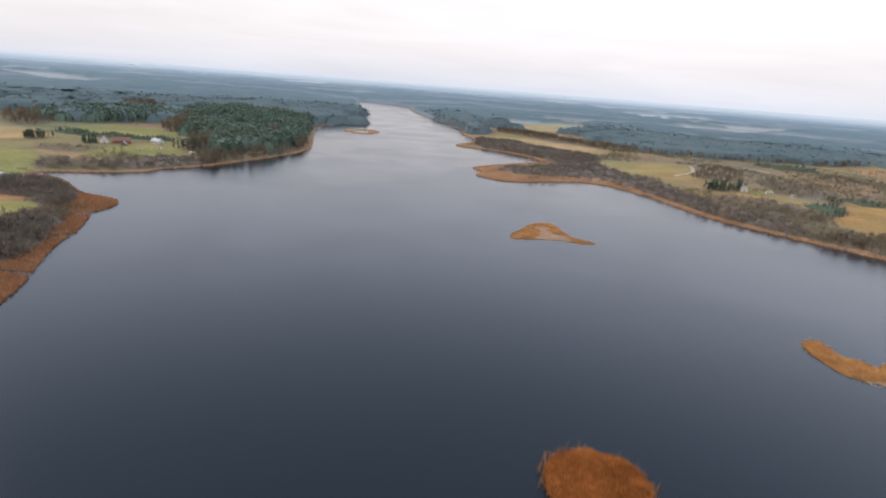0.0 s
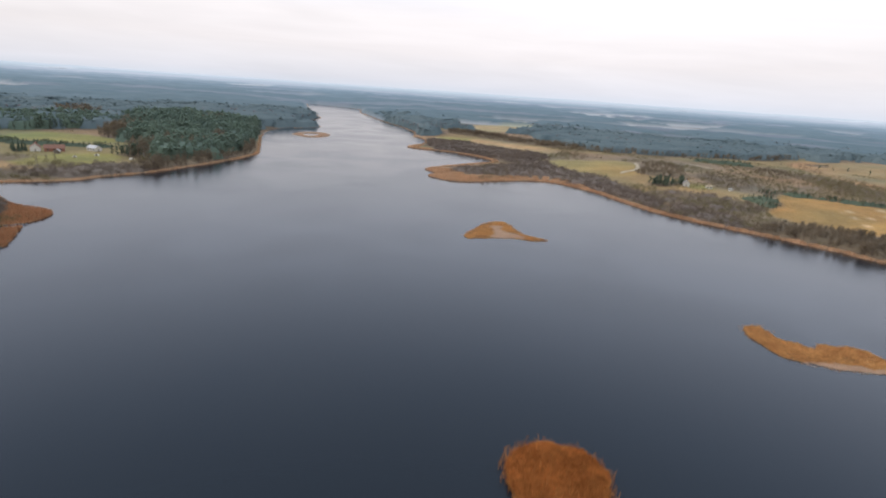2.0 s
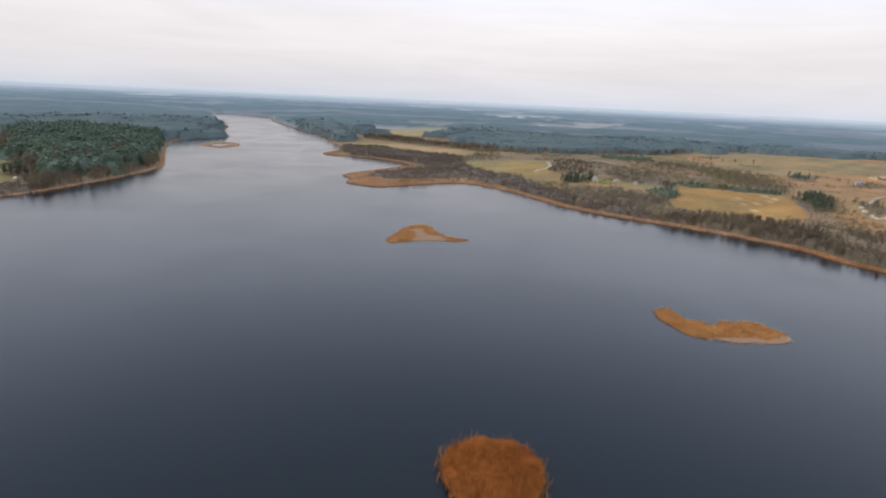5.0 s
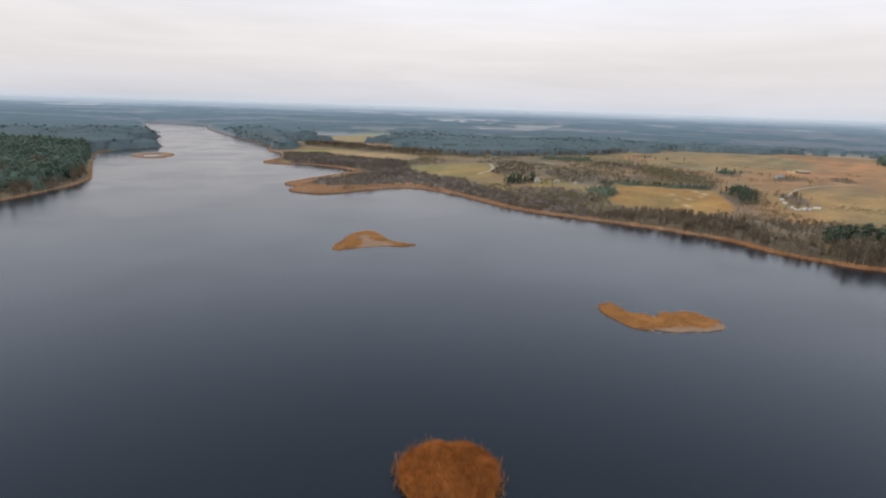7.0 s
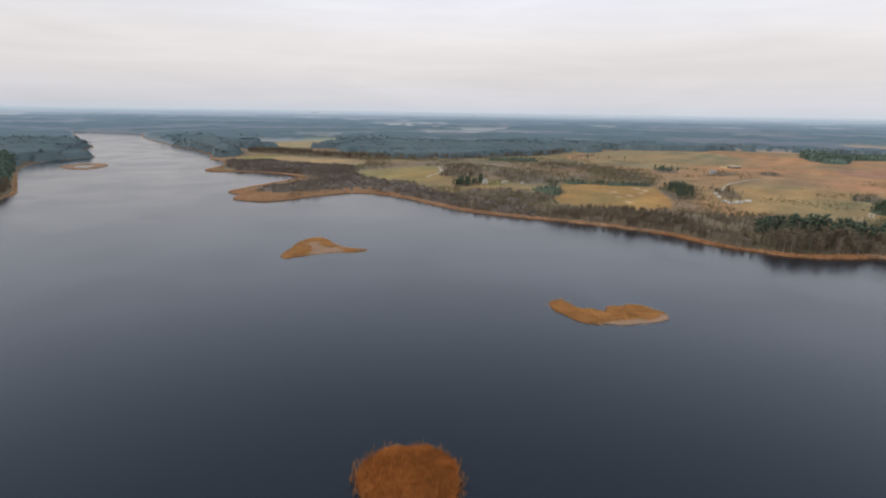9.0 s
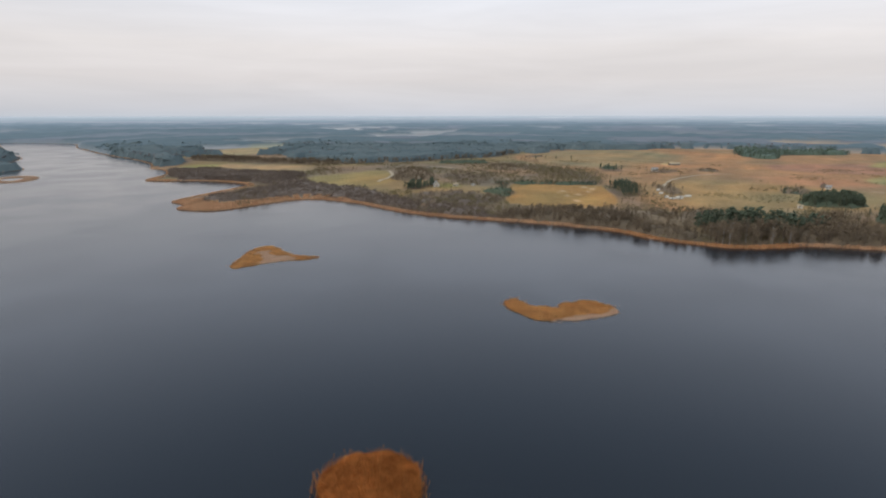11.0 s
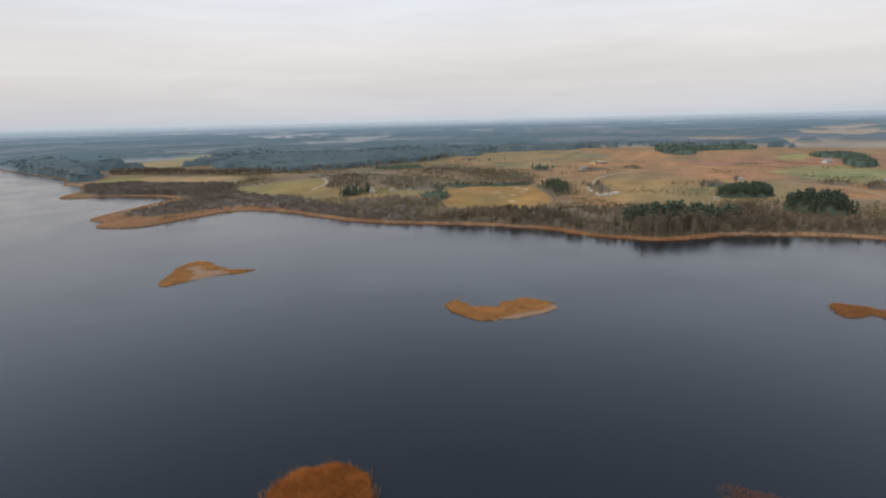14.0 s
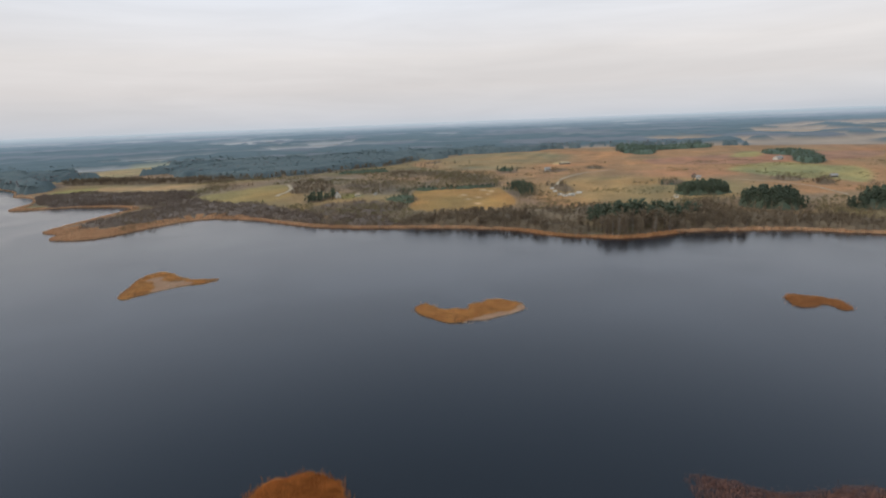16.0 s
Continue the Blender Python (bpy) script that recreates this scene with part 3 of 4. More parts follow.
def taper(p, q, a, b, sides=5):
    """An open tapered tube from p to q, as triangles."""
    p, q = np.array(p, float), np.array(q, float)
    axis = (q - p) / np.linalg.norm(q - p)
    u = np.cross(axis, (0.3, 0.9, 0.1))
    u /= np.linalg.norm(u)
    w = np.cross(axis, u)
    ang = np.arange(sides) / sides * 2 * np.pi
    ring = np.cos(ang)[:, None] * u + np.sin(ang)[:, None] * w
    v = np.concatenate([p + a * ring, q + b * ring])
    i = np.arange(sides)
    j = (i + 1) % sides
    return v, np.concatenate([np.stack([i, j, i + sides], 1), np.stack([j, j + sides, i + sides], 1)])


def joined(pieces):
    out_v, out_f, n = [], [], 0
    for v, f in pieces:
        out_v.append(v)
        out_f.append(f + n)
        n += len(v)
    return np.concatenate(out_v), np.concatenate(out_f)


def bare_shape(r, twigs=110, wide=1.2):
    """A leafless tree one metre high: (wood, twigs)."""
    wood_bits = [taper((0, 0, 0), (0.02, 0.01, 0.55), 0.016, 0.008), taper((0.02, 0.01, 0.55), (0.0, 0.03, 0.95), 0.008, 0.002, 3)]
    bases, tips = [], []
    limbs = 11
    for k in range(limbs):
        ang, low = k * 2.4 + r.uniform(-0.4, 0.4), 0.14 + 0.62 * k / limbs + r.uniform(-0.04, 0.04)
        reach, up = r.uniform(0.16, 0.27) * (1.15 - low * 0.8), r.uniform(0.12, 0.26)
        p = np.array((0.02 * low, 0.01, low))
        q = p + (reach * np.cos(ang), reach * np.sin(ang), up)
        wood_bits.append(taper(p, q, 0.007, 0.002, 3))
        n = twigs // limbs
        b = p + (q - p) * r.uniform(0.2, 1.05, n)[:, None] + r.normal(size=(n, 3)) * 0.03
        bases.append(b)
        tips.append(b + r.normal(size=(n, 3)) * (0.06, 0.06, 0.045) + (0, 0, 0.05))
    base, tip = np.concatenate(bases), np.concatenate(tips)
    return joined(wood_bits), slivers(r, base, tip, wide * r.uniform(0.008, 0.017, len(base)))


def shrub_shape(r, stems=62, thin=1.4):
    """A rounded leafless bush one metre high."""
    ang, out, up = r.uniform(0, 2 * np.pi, stems), r.uniform(0, 1, stems) ** 0.5, r.uniform(0.02, 0.8, stems)
    wide = 0.42 * out * np.sqrt(1.02 - up**2)
    base = np.stack([wide * np.cos(ang), wide * np.sin(ang), up * (1 - 0.25 * out)], 1)
    tip = base + np.stack([0.08 * np.cos(ang), 0.08 * np.sin(ang), r.uniform(0.08, 0.2, stems)], 1) + r.normal(size=(stems, 3)) * 0.07
    return joined([taper((0, 0, 0), (0.05, 0.02, 0.4), 0.02, 0.01, 4), taper((0.02, 0, 0), (-0.1, 0.08, 0.35), 0.018, 0.008, 4)]), slivers(r, base, tip, thin * r.uniform(0.012, 0.03, stems))


def spruce_shape(r, tiers=9, points=9):
    trunk = taper((0, 0, 0), (0, 0, 0.9), 0.02, 0.004)
    bits = []
    for k in range(tiers):
        z = 0.1 + 0.86 * k / tiers
        radius = 0.19 * (1 - 0.93 * k / tiers)
        ang = np.arange(2 * points) * np.pi / points + r.uniform(0, 1)
        reach = radius * np.where(np.arange(2 * points) % 2, 0.55, 1.0) * r.uniform(0.75, 1.15, 2 * points)
        rim = np.stack([reach * np.cos(ang), reach * np.sin(ang), z - 0.25 * reach + r.uniform(-0.012, 0.012, 2 * points)], 1)
        v = np.concatenate([rim, [[0, 0, z + 0.17 * (1 - 0.4 * k / tiers)]]])
        i = np.arange(2 * points)
        bits.append((v, np.stack([i, (i + 1) % (2 * points), np.full(2 * points, 2 * points)], 1)))
    return trunk, joined(bits)


def lump(r, centre, size):
    """A rough eight-sided clump of foliage."""
    v = np.array([(1, 0, 0), (-1, 0, 0), (0, 1, 0), (0, -1, 0), (0, 0, 1), (0, 0, -0.7)], float) * r.uniform(0.6, 1.3, (6, 1))
    turn = r.uniform(0, 6.28)
    c, s = np.cos(turn), np.sin(turn)
    v = v @ np.array([[c, s, 0], [-s, c, 0], [0, 0, 1]])
    f = np.array([(0, 2, 4), (2, 1, 4), (1, 3, 4), (3, 0, 4), (2, 0, 5), (1, 2, 5), (3, 1, 5), (0, 3, 5)])
    return v * size + centre, f


def pine_shape(r, clumps=15, needles=45):
    trunk = joined([taper((0, 0, 0), (0.01, 0.01, 0.9), 0.017, 0.006)])
    bits, bases, tips = [], [], []
    for k in range(clumps):
        z = 0.16 + 0.78 * (k + r.uniform(0, 1)) / clumps
        wide = 0.17 * np.sqrt(max(0.03, 1 - ((z - 0.42) / 0.56) ** 2))
        ang = r.uniform(0, 6.28)
        c = np.array((wide * np.cos(ang) * r.uniform(0.3, 1), wide * np.sin(ang) * r.uniform(0.3, 1), z))
        bits.append(lump(r, c, np.array((0.092, 0.092, 0.072)) * r.uniform(0.7, 1.3)))
        n = needles // clumps + 1
        b = c + r.normal(size=(n, 3)) * 0.02
        bases.append(b)
        tips.append(b + r.normal(size=(n, 3)) * (0.08, 0.08, 0.05))
    base = np.concatenate(bases)
    bits.append(slivers(r, base, np.concatenate(tips), np.full(len(base), 0.024)))
    return trunk, joined(bits)


def far_shape(r):
    bits = [lump(r, np.array((r.normal() * 0.08, r.normal() * 0.08, z)), np.array((s, s, s * 0.42))) for z, s in ((0.70, 0.20), (0.78, 0.14))]
    return taper((0, 0, 0), (0, 0, 0.4), 0.02, 0.015, 3), joined(bits)


SHAPES = {"bare": bare_shape, "shrub": shrub_shape, "willow": lambda r: shrub_shape(r, 105, 0.85), "olive": lambda r: shrub_shape(r, 40, 1.8), "hedge": lambda r: bare_shape(r, 66, 1.6), "spruce": spruce_shape, "pine": pine_shape, "hill": lambda r: pine_shape(r, 17, -17), "far": far_shape}
CROWN = {"willow": WILLOW, "hill": HAZED_NEEDLE, "hedge": TWIG, "bare": TWIG, "shrub": SCRUB, "olive": OLIVE, "spruce": NEEDLE, "pine": NEEDLE, "far": HAZED_WOODS}
KINDS = {kind: [make(np.random.default_rng(50 + k)) for k in range(7)] for kind, make in SHAPES.items()}


def scatter(shapes, pts, heights, which):
    """Copies of one layer (0 wood, 1 crown) of the shapes, laid into one pair of arrays."""
    out_v, out_f, n = [], [], 0
    pick = rng.integers(0, len(shapes), len(pts))
    turn = rng.uniform(0, 2 * np.pi, len(pts))
    fat = rng.uniform(0.6, 0.95, len(pts)) if shapes is KINDS["pine"] else rng.uniform(0.85, 1.3, len(pts))
    for k, shape in enumerate(shapes):
        sel = np.flatnonzero(pick == k)
        if not len(sel):
            continue
        for layer in which:
            v, f = shape[layer]
            c, s, h = np.cos(turn[sel])[:, None], np.sin(turn[sel])[:, None], heights[sel][:, None]
            w = h * fat[sel][:, None]
            x = (v[:, 0] * c - v[:, 1] * s) * w + pts[sel, 0][:, None]
            y = (v[:, 0] * s + v[:, 1] * c) * w + pts[sel, 1][:, None]
            z = v[:, 2] * h + pts[sel, 2][:, None]
            out_v.append(np.stack([x, y, z], -1).reshape(-1, 3))
            out_f.append((f[None] + (np.arange(len(sel)) * len(v))[:, None, None] + n).reshape(-1, 3))
            n += len(sel) * len(v)
    return np.concatenate(out_v), np.concatenate(out_f)


def canopy(pts, heights, cell, share=0.62):
    """The closed leaf mass between the crowns of a wood, as a lumpy skin that drops to the ground at its rim."""
    lo = pts[:, :2].min(0) - 2 * cell
    ij = np.floor((pts[:, :2] - lo) / cell).astype(int)
    n = ij.max(0) + 3
    count, tall = np.zeros(n), np.zeros(n)
    np.add.at(count, (ij[:, 0], ij[:, 1]), 1)
    np.add.at(tall, (ij[:, 0], ij[:, 1]), heights)
    full = count > 0
    for _ in range(2):
        around = sum(np.roll(np.roll(full, a, 0), b, 1).astype(int) for a in (-1, 0, 1) for b in (-1, 0, 1))
        full |= around > 4
    top = np.where(count > 0, tall / np.maximum(count, 1), heights.mean())
    # corners of the cells
    v_full = np.zeros((n[0] + 1, n[1] + 1))
    v_top = np.zeros((n[0] + 1, n[1] + 1))
    for a in (0, 1):
        for b in (0, 1):
            v_full[a:a + n[0], b:b + n[1]] += full
            v_top[a:a + n[0], b:b + n[1]] += full * top
    gx, gy = np.meshgrid(lo[0] + cell * np.arange(n[0] + 1), lo[1] + cell * np.arange(n[1] + 1), indexing="ij")
    gx, gy = gx + rng.uniform(-0.3, 0.3, gx.shape) * cell, gy + rng.uniform(-0.3, 0.3, gx.shape) * cell
    used = np.flatnonzero(v_full > 0)
    px, py = gx.ravel()[used], gy.ravel()[used]
    ground = ground_height(px, py)
    vf = v_full.ravel()[used]
    z = ground + np.where(vf > 3.5, share * v_top.ravel()[used] / np.maximum(vf, 1) * rng.uniform(0.88, 1.12, len(used)), -0.3)
    number = np.zeros(v_full.size, int)
    number[used] = np.arange(len(used))
    number = number.reshape(v_full.shape)
    ci, cj = np.nonzero(full)
    a, b, c, d = number[ci, cj], number[ci + 1, cj], number[ci + 1, cj + 1], number[ci, cj + 1]
    return np.column_stack([px, py, z]), np.concatenate([np.stack([a, b, c], 1), np.stack([a, c, d], 1)])


# sandy tracks: middle line, half width
ROADS = [("winding pale sandy track through rough meadow", [(247, 606), (258, 622), (267, 629), (277, 641), (290, 662), (300, 687), (308, 714)], 2.2),
         ("pale sandy track crossing the dry plain", [(500, 410), (565, 453), (606, 466), (638, 472), (672, 469), (697, 460)], 1.6),
         ("pale sandy track beside the pine stands", [(652, 276), (650, 234), (630, 190), (582, 149)], 1.3),
         ("short pale sandy track in the meadow", [(386, 732), (398, 728), (406, 700)], 2.6)]


def off_road(x, y, clear=6.0):
    """True where no track passes within clear metres."""
    ok = np.ones(np.shape(x), bool)
    for _, line, wide in ROADS:
        for (ax, ay), (bx, by) in zip(line, line[1:]):
            k = np.clip(((x - ax) * (bx - ax) + (y - ay) * (by - ay)) / ((bx - ax) ** 2 + (by - ay) ** 2), 0, 1)
            ok &= np.hypot(x - ax - k * (bx - ax), y - ay - k * (by - ay)) > wide + clear
    return ok


def fill(ring, density):
    """Random plan points inside a ring, with the ground's height."""
    ring = rounded(ring)
    lo, hi = ring.min(0) - 8, ring.max(0) + 8
    n = int((hi - lo).prod() * density)
    p = rng.uniform(lo, hi, (n, 2))
    ragged = 8 * (value_noise(p[:, 0], p[:, 1], 14.0, 31) - 0.5) + min(60.0, 20 + 0.12 * float((hi - lo).min())) * (value_noise(p[:, 0], p[:, 1], 45.0, 33) - 0.5)
    p = p[inside_distance(p[:, 0], p[:, 1], ring) + np.minimum(ragged, 0.05 * (hi - lo).min()) + rng.normal(0, 1.5, len(p)) > 0]
    d = land_distance(p[:, 0], p[:, 1])
    keep = (d > 4) & off_road(p[:, 0], p[:, 1])
    p, d = p[keep], d[keep]
    return np.column_stack([p, ground_height(p[:, 0], p[:, 1], d) - 0.1])


LABELS = {"hill": ("pine_wood", "mid-green pine wood on a low lakeside hill"), "willow": ("willow_scrub", "dense dark leafless willow scrub behind reeds"), "bare": ("bare_wood", "leafless grey-brown broadleaved wood in late autumn"), "shrub": ("willow_scrub", "dense leafless grey-brown willow scrub beside the water"),
          "olive": ("meadow_scrub", "low olive-brown scrub in rough meadow"), "spruce": ("spruce_row", "row of dark green spruces beside fields"),
          "pine": ("pine_wood", "dark green pine wood with uneven crowns"), "far": ("forest", "wide dark forest beyond the fields")}
TREE = {"bare": ("leafless_tree", "leafless grey-brown tree with fine upswept twigs", "bare trees"), "spruce": ("spruce", "dark green pointed spruce with a full skirt", "spruces"),
        "pine": ("pine", "dark green pine with a dense uneven crown", "pines"), "willow": ("willow_bush", "dark leafless bush leaning over the water", "waterside bushes")}
PROTOTYPES = {}


def tree(kind, at, height, variant):
    """One tree of its own: trunk and crown under an empty at its foot."""
    m = pose(*at, 0, 0, rng.uniform(0, 360)) @ Matrix.Scale(height, 4)
    if (kind, variant) in PROTOTYPES:
        ob = copy_thing(PROTOTYPES[kind, variant], Matrix.Identity(4))
        ob.matrix_basis = m
        return ob
    name, label, group = TREE[kind]
    ob = tagged(new(name), label, "tree", group)
    part("trunk", mesh_from("trunk", *KINDS[kind][variant][0], BIRCH if kind == "bare" and variant in (1, 4) else BARK), ob)
    part("crown", mesh_from("crown", *KINDS[kind][variant][1], CROWN[kind]), ob)
    ob.matrix_basis = m
    PROTOTYPES[kind, variant] = ob
    return ob


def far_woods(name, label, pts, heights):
    """Distant forest: conifers with strips of leafless trees and clearings between."""
    x, y = pts[:, 0], pts[:, 1]
    r, arc = np.hypot(x, y), np.arctan2(x, y) * 900
    strip = value_noise(arc * 0.42, r, 95.0, 71) + rng.normal(0, 0.018, len(x))
    gap = (value_noise(arc * 0.4, r, 120.0, 73) + rng.normal(0, 0.02, len(x))) * (r < 1480 + 60 * rng.normal(size=len(x)))
    tall = 0.82 + 0.36 * value_noise(arc * 0.5, r, 70.0, 75)
    for leafless in (False, True):
        sel = (gap > 0.20) & ((strip > 0.635) == leafless)
        if sel.sum() < 2:
            continue
        data = mesh_from(name, *joined([scatter(KINDS["far"], pts[sel][::4], (heights * tall)[sel][::4] * (0.95 if leafless else 1.0), (1,))] + ([] if leafless else [canopy(pts[gap > 0.20], (heights * tall)[gap > 0.20], 7.0, 0.82)])), HAZED_BARE_WOODS if leafless else HAZED_WOODS, True)
        tagged(new("bare_forest" if leafless else name, data), "distant strips of leafless brown woodland, greyed for haze" if leafless else label, "wood", kind="stuff")


for kind, ring, density, low, high, alone in WOODS:
    pts = fill(ring, density)
    if len(pts) < 2:
        continue
    edge = inside_distance(pts[:, 0], pts[:, 1], rounded(ring))
    heights = rng.uniform(low, high, len(pts)) * (0.72 + 0.28 * smooth((edge + 3) / 14)) * (0.62 + 0.7 * value_noise(pts[:, 0], pts[:, 1], 80.0 if kind == "far" else 45.0, 35))
    if alone:
        for p, h in zip(pts, heights):
            tree(kind, p, h, int(rng.integers(0, 7)))
        continue
    name, label = LABELS[kind]
    if kind == "far":
        far_woods(name, label, pts, heights)
        continue
    mass = [scatter(KINDS[kind], pts, heights, (1,))]
    if kind in ("hill", "pine"):
        mass.append(canopy(pts, heights, 6.0, 0.7 if kind == "hill" else 0.6))
    elif kind in ("bare", "shrub", "willow"):
        mass.append(canopy(pts, heights, 4.0, 0.40 if kind == "bare" else 0.42))
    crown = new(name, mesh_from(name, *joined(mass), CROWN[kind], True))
    tagged(crown, label, "wood" if kind in ("bare", "pine", "hill", "far") else "scrub", kind="stuff")
    if kind in ("bare", "pine", "hill", "spruce"):
        part("trunks", mesh_from("trunks", *scatter(KINDS[kind], pts, heights, (0,)), BARK), crown)["kind"] = "stuff"


# ---------------------------------------------------------------- loose scrub and far crowns
def loose(kind, name, label, count, az, near, last, size, seed, share, low, high, clear_fields=True):
    """Single bushes strewn over the open land where a broad noise allows them."""
    a = np.radians(rng.uniform(*az, count))
    r = np.sqrt(rng.uniform(near**2, last**2, count))
    x, y = r * np.sin(a), r * np.cos(a)
    d = land_distance(x, y)
    keep = (d > 6) & off_road(x, y, 14.0) & (value_noise(x, y, size, seed) + rng.normal(0, 0.03, count) > share)
    if clear_fields:
        for ring, paint, _ in FIELDS:
            keep &= inside_distance(x, y, rounded(ring)) < {DRY: 15, GREEN: 25, LAWN: 14}.get(paint, -3)
    else:
        keep &= inside_distance(x, y, rounded(MOWN_FIELD)) < -2
    x, y, d = x[keep], y[keep], d[keep]
    pts = np.column_stack([x, y, ground_height(x, y, d) - 0.1])
    heights = rng.uniform(low, high, len(pts)) * (0.62 + 0.7 * value_noise(x, y, 90.0, 36))
    if kind == "far":
        far_woods(name, label, pts, heights)
        return
    crown = new(name, mesh_from(name, *scatter(KINDS[kind], pts, heights, (1,)), CROWN[kind], kind in ("pine", "hill")))
    tagged(crown, label, "scrub", kind="stuff")
    if kind in ("bare", "pine", "hill", "spruce"):
        part("trunks", mesh_from("trunks", *scatter(KINDS[kind], pts, heights, (0,)), BARK), crown)["kind"] = "stuff"


loose("olive", "meadow_scrub", "low olive-brown bushes in rough meadow", 26000, (8, 88), 240, 900, 45.0, 91, 0.47, 1.5, 4.5)
loose("hedge", "hedgerow_trees", "leafless trees in loose rows across the land", 16000, (8, 88), 330, 1100, 60.0, 93, 0.57, 3, 8)
loose("olive", "meadow_scrub", "low olive-brown bushes in rough meadow", 9000, (-48, -20), 330, 800, 40.0, 95, 0.55, 1.5, 5)
loose("pine", "young_pines", "young dark green pines in rough meadow", 5000, (12, 88), 330, 1100, 70.0, 97, 0.70, 2.5, 5)
loose("olive", "field_bushes", "small brown bushes dotted over dry fields", 26000, (25, 88), 330, 1000, 38.0, 99, 0.60, 1.0, 2.8, False)
loose("far", "forest", "distant forest crowns tinted blue-green for haze", 14000, (-48, 88), 1150, 1500, 420.0, 61, 0.25, 10, 15)

# ---------------------------------------------------------------- distance
def backdrop(name, near, last, glow):
    """A sheet of far country: lumpy woods, pale clearings between; glow paints the haze."""
    az = np.radians(np.arange(-54, 96, 0.35))
    r = near * (last / near) ** np.linspace(0, 1, 28)
    rr, aa = np.meshgrid(r, az, indexing="ij")
    x, y = rr * np.sin(aa), rr * np.cos(aa)
    d = land_distance(x, y)
    wooded = smooth((value_noise(x, y, 420.0, 61) - 0.25) * 14) * smooth((d - 6) / 10)
    copse = smooth((value_noise(x, y, 160.0, 69) - 0.62) * 14)
    open_land = np.array((0.17, 0.150, 0.13)) * (0.7 + 0.6 * value_noise(x * 0.5, y * 2.0, 200.0, 68)[..., None])
    for ring, paint, _ in FIELDS:
        k = smooth(-inside_distance(x, y, rounded(ring)) / 20)
        wooded = wooded * np.maximum(k, copse)
        open_land = open_land * k[..., None] + np.array(paint) * (0.7 + 0.6 * value_noise(x * 0.5, y * 2.0, 120.0, 70)[..., None]) * (1 - k[..., None])
    lumps = value_noise(x, y, 45.0, 66, 2)
    z = ground_height(x, y, d) + np.where(d > 3, 0.15, -0.5) + wooded * (5 + 9 * lumps) * (1 - 0.6 * smooth((rr - 2800) / 1200)) - 0.4 * smooth((near + 60 - rr) / 60)
    bare = smooth((value_noise(aa * 700, rr, 150.0, 67) - 0.54) * 8)[..., None]
    col = np.array((0.045, 0.062, 0.06)) * (1 - bare) + np.array((0.115, 0.100, 0.104)) * bare
    col = col * wooded[..., None] + open_land * (1 - wooded[..., None])
    na = len(az)
    idx = np.arange(len(r) * na).reshape(len(r), na)
    faces = np.stack([idx[:-1, :-1], idx[:-1, 1:], idx[1:, 1:], idx[1:, :-1]], -1).reshape(-1, 4)
    mat = material(name + "_haze_country", (0.75, 0.77, 0.78), (1.25, 1.23, 1.22), scale=0.006, fine=0.03, bump=0, cover=True, glow=glow)
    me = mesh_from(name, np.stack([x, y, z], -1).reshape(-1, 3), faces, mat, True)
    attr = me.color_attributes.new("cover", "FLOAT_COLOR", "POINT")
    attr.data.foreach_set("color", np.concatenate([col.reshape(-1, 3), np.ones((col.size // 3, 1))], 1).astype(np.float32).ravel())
    tagged(new(name, me), "far forest and fields rolling to the horizon, glowing blue-grey for haze", "backdrop", kind="structure")


# haze painted as emission, stronger with distance: metres, then glow colour
HAZE_GLOW = np.array([(1350, 0.044, 0.070, 0.088), (2300, 0.066, 0.102, 0.132), (2900, 0.105, 0.152, 0.196), (3500, 0.185, 0.240, 0.295), (4200, 0.295, 0.352, 0.408), (4940, 0.385, 0.440, 0.495)])
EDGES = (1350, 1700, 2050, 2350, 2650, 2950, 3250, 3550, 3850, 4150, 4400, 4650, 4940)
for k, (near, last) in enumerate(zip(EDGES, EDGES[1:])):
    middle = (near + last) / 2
    backdrop(f"backdrop_{k + 1}", near - 8 * (k > 0), last, tuple(float(np.interp(middle, HAZE_GLOW[:, 0], HAZE_GLOW[:, c])) for c in (1, 2, 3)))


# ---------------------------------------------------------------- reeds
def blades(pts, height, width, lean=0.6):
    """Bent blades of reed: two triangles each."""
    n = len(pts)
    h = height * rng.uniform(0.7, 1.15, n)
    turn, tip = rng.uniform(0, 2 * np.pi, n), rng.uniform(0, 2 * np.pi, n)
    side = np.stack([np.cos(turn), np.sin(turn), 0 * turn], 1) * (width * rng.uniform(0.6, 1.3, n))[:, None]
    off = np.stack([np.cos(tip), np.sin(tip), 0 * tip], 1) * (h * lean * rng.uniform(0.1, 1, n))[:, None]
    up = np.array((0, 0, 1.0)) * h[:, None]
    v = np.stack([pts - side, pts + side, pts + side * 0.8 + up * 0.6 + off * 0.4, pts + up + off], 1).reshape(-1, 3)
    k = np.arange(n)[:, None] * 4
    return v, np.concatenate([k + (0, 1, 2), k + (0, 2, 3)])


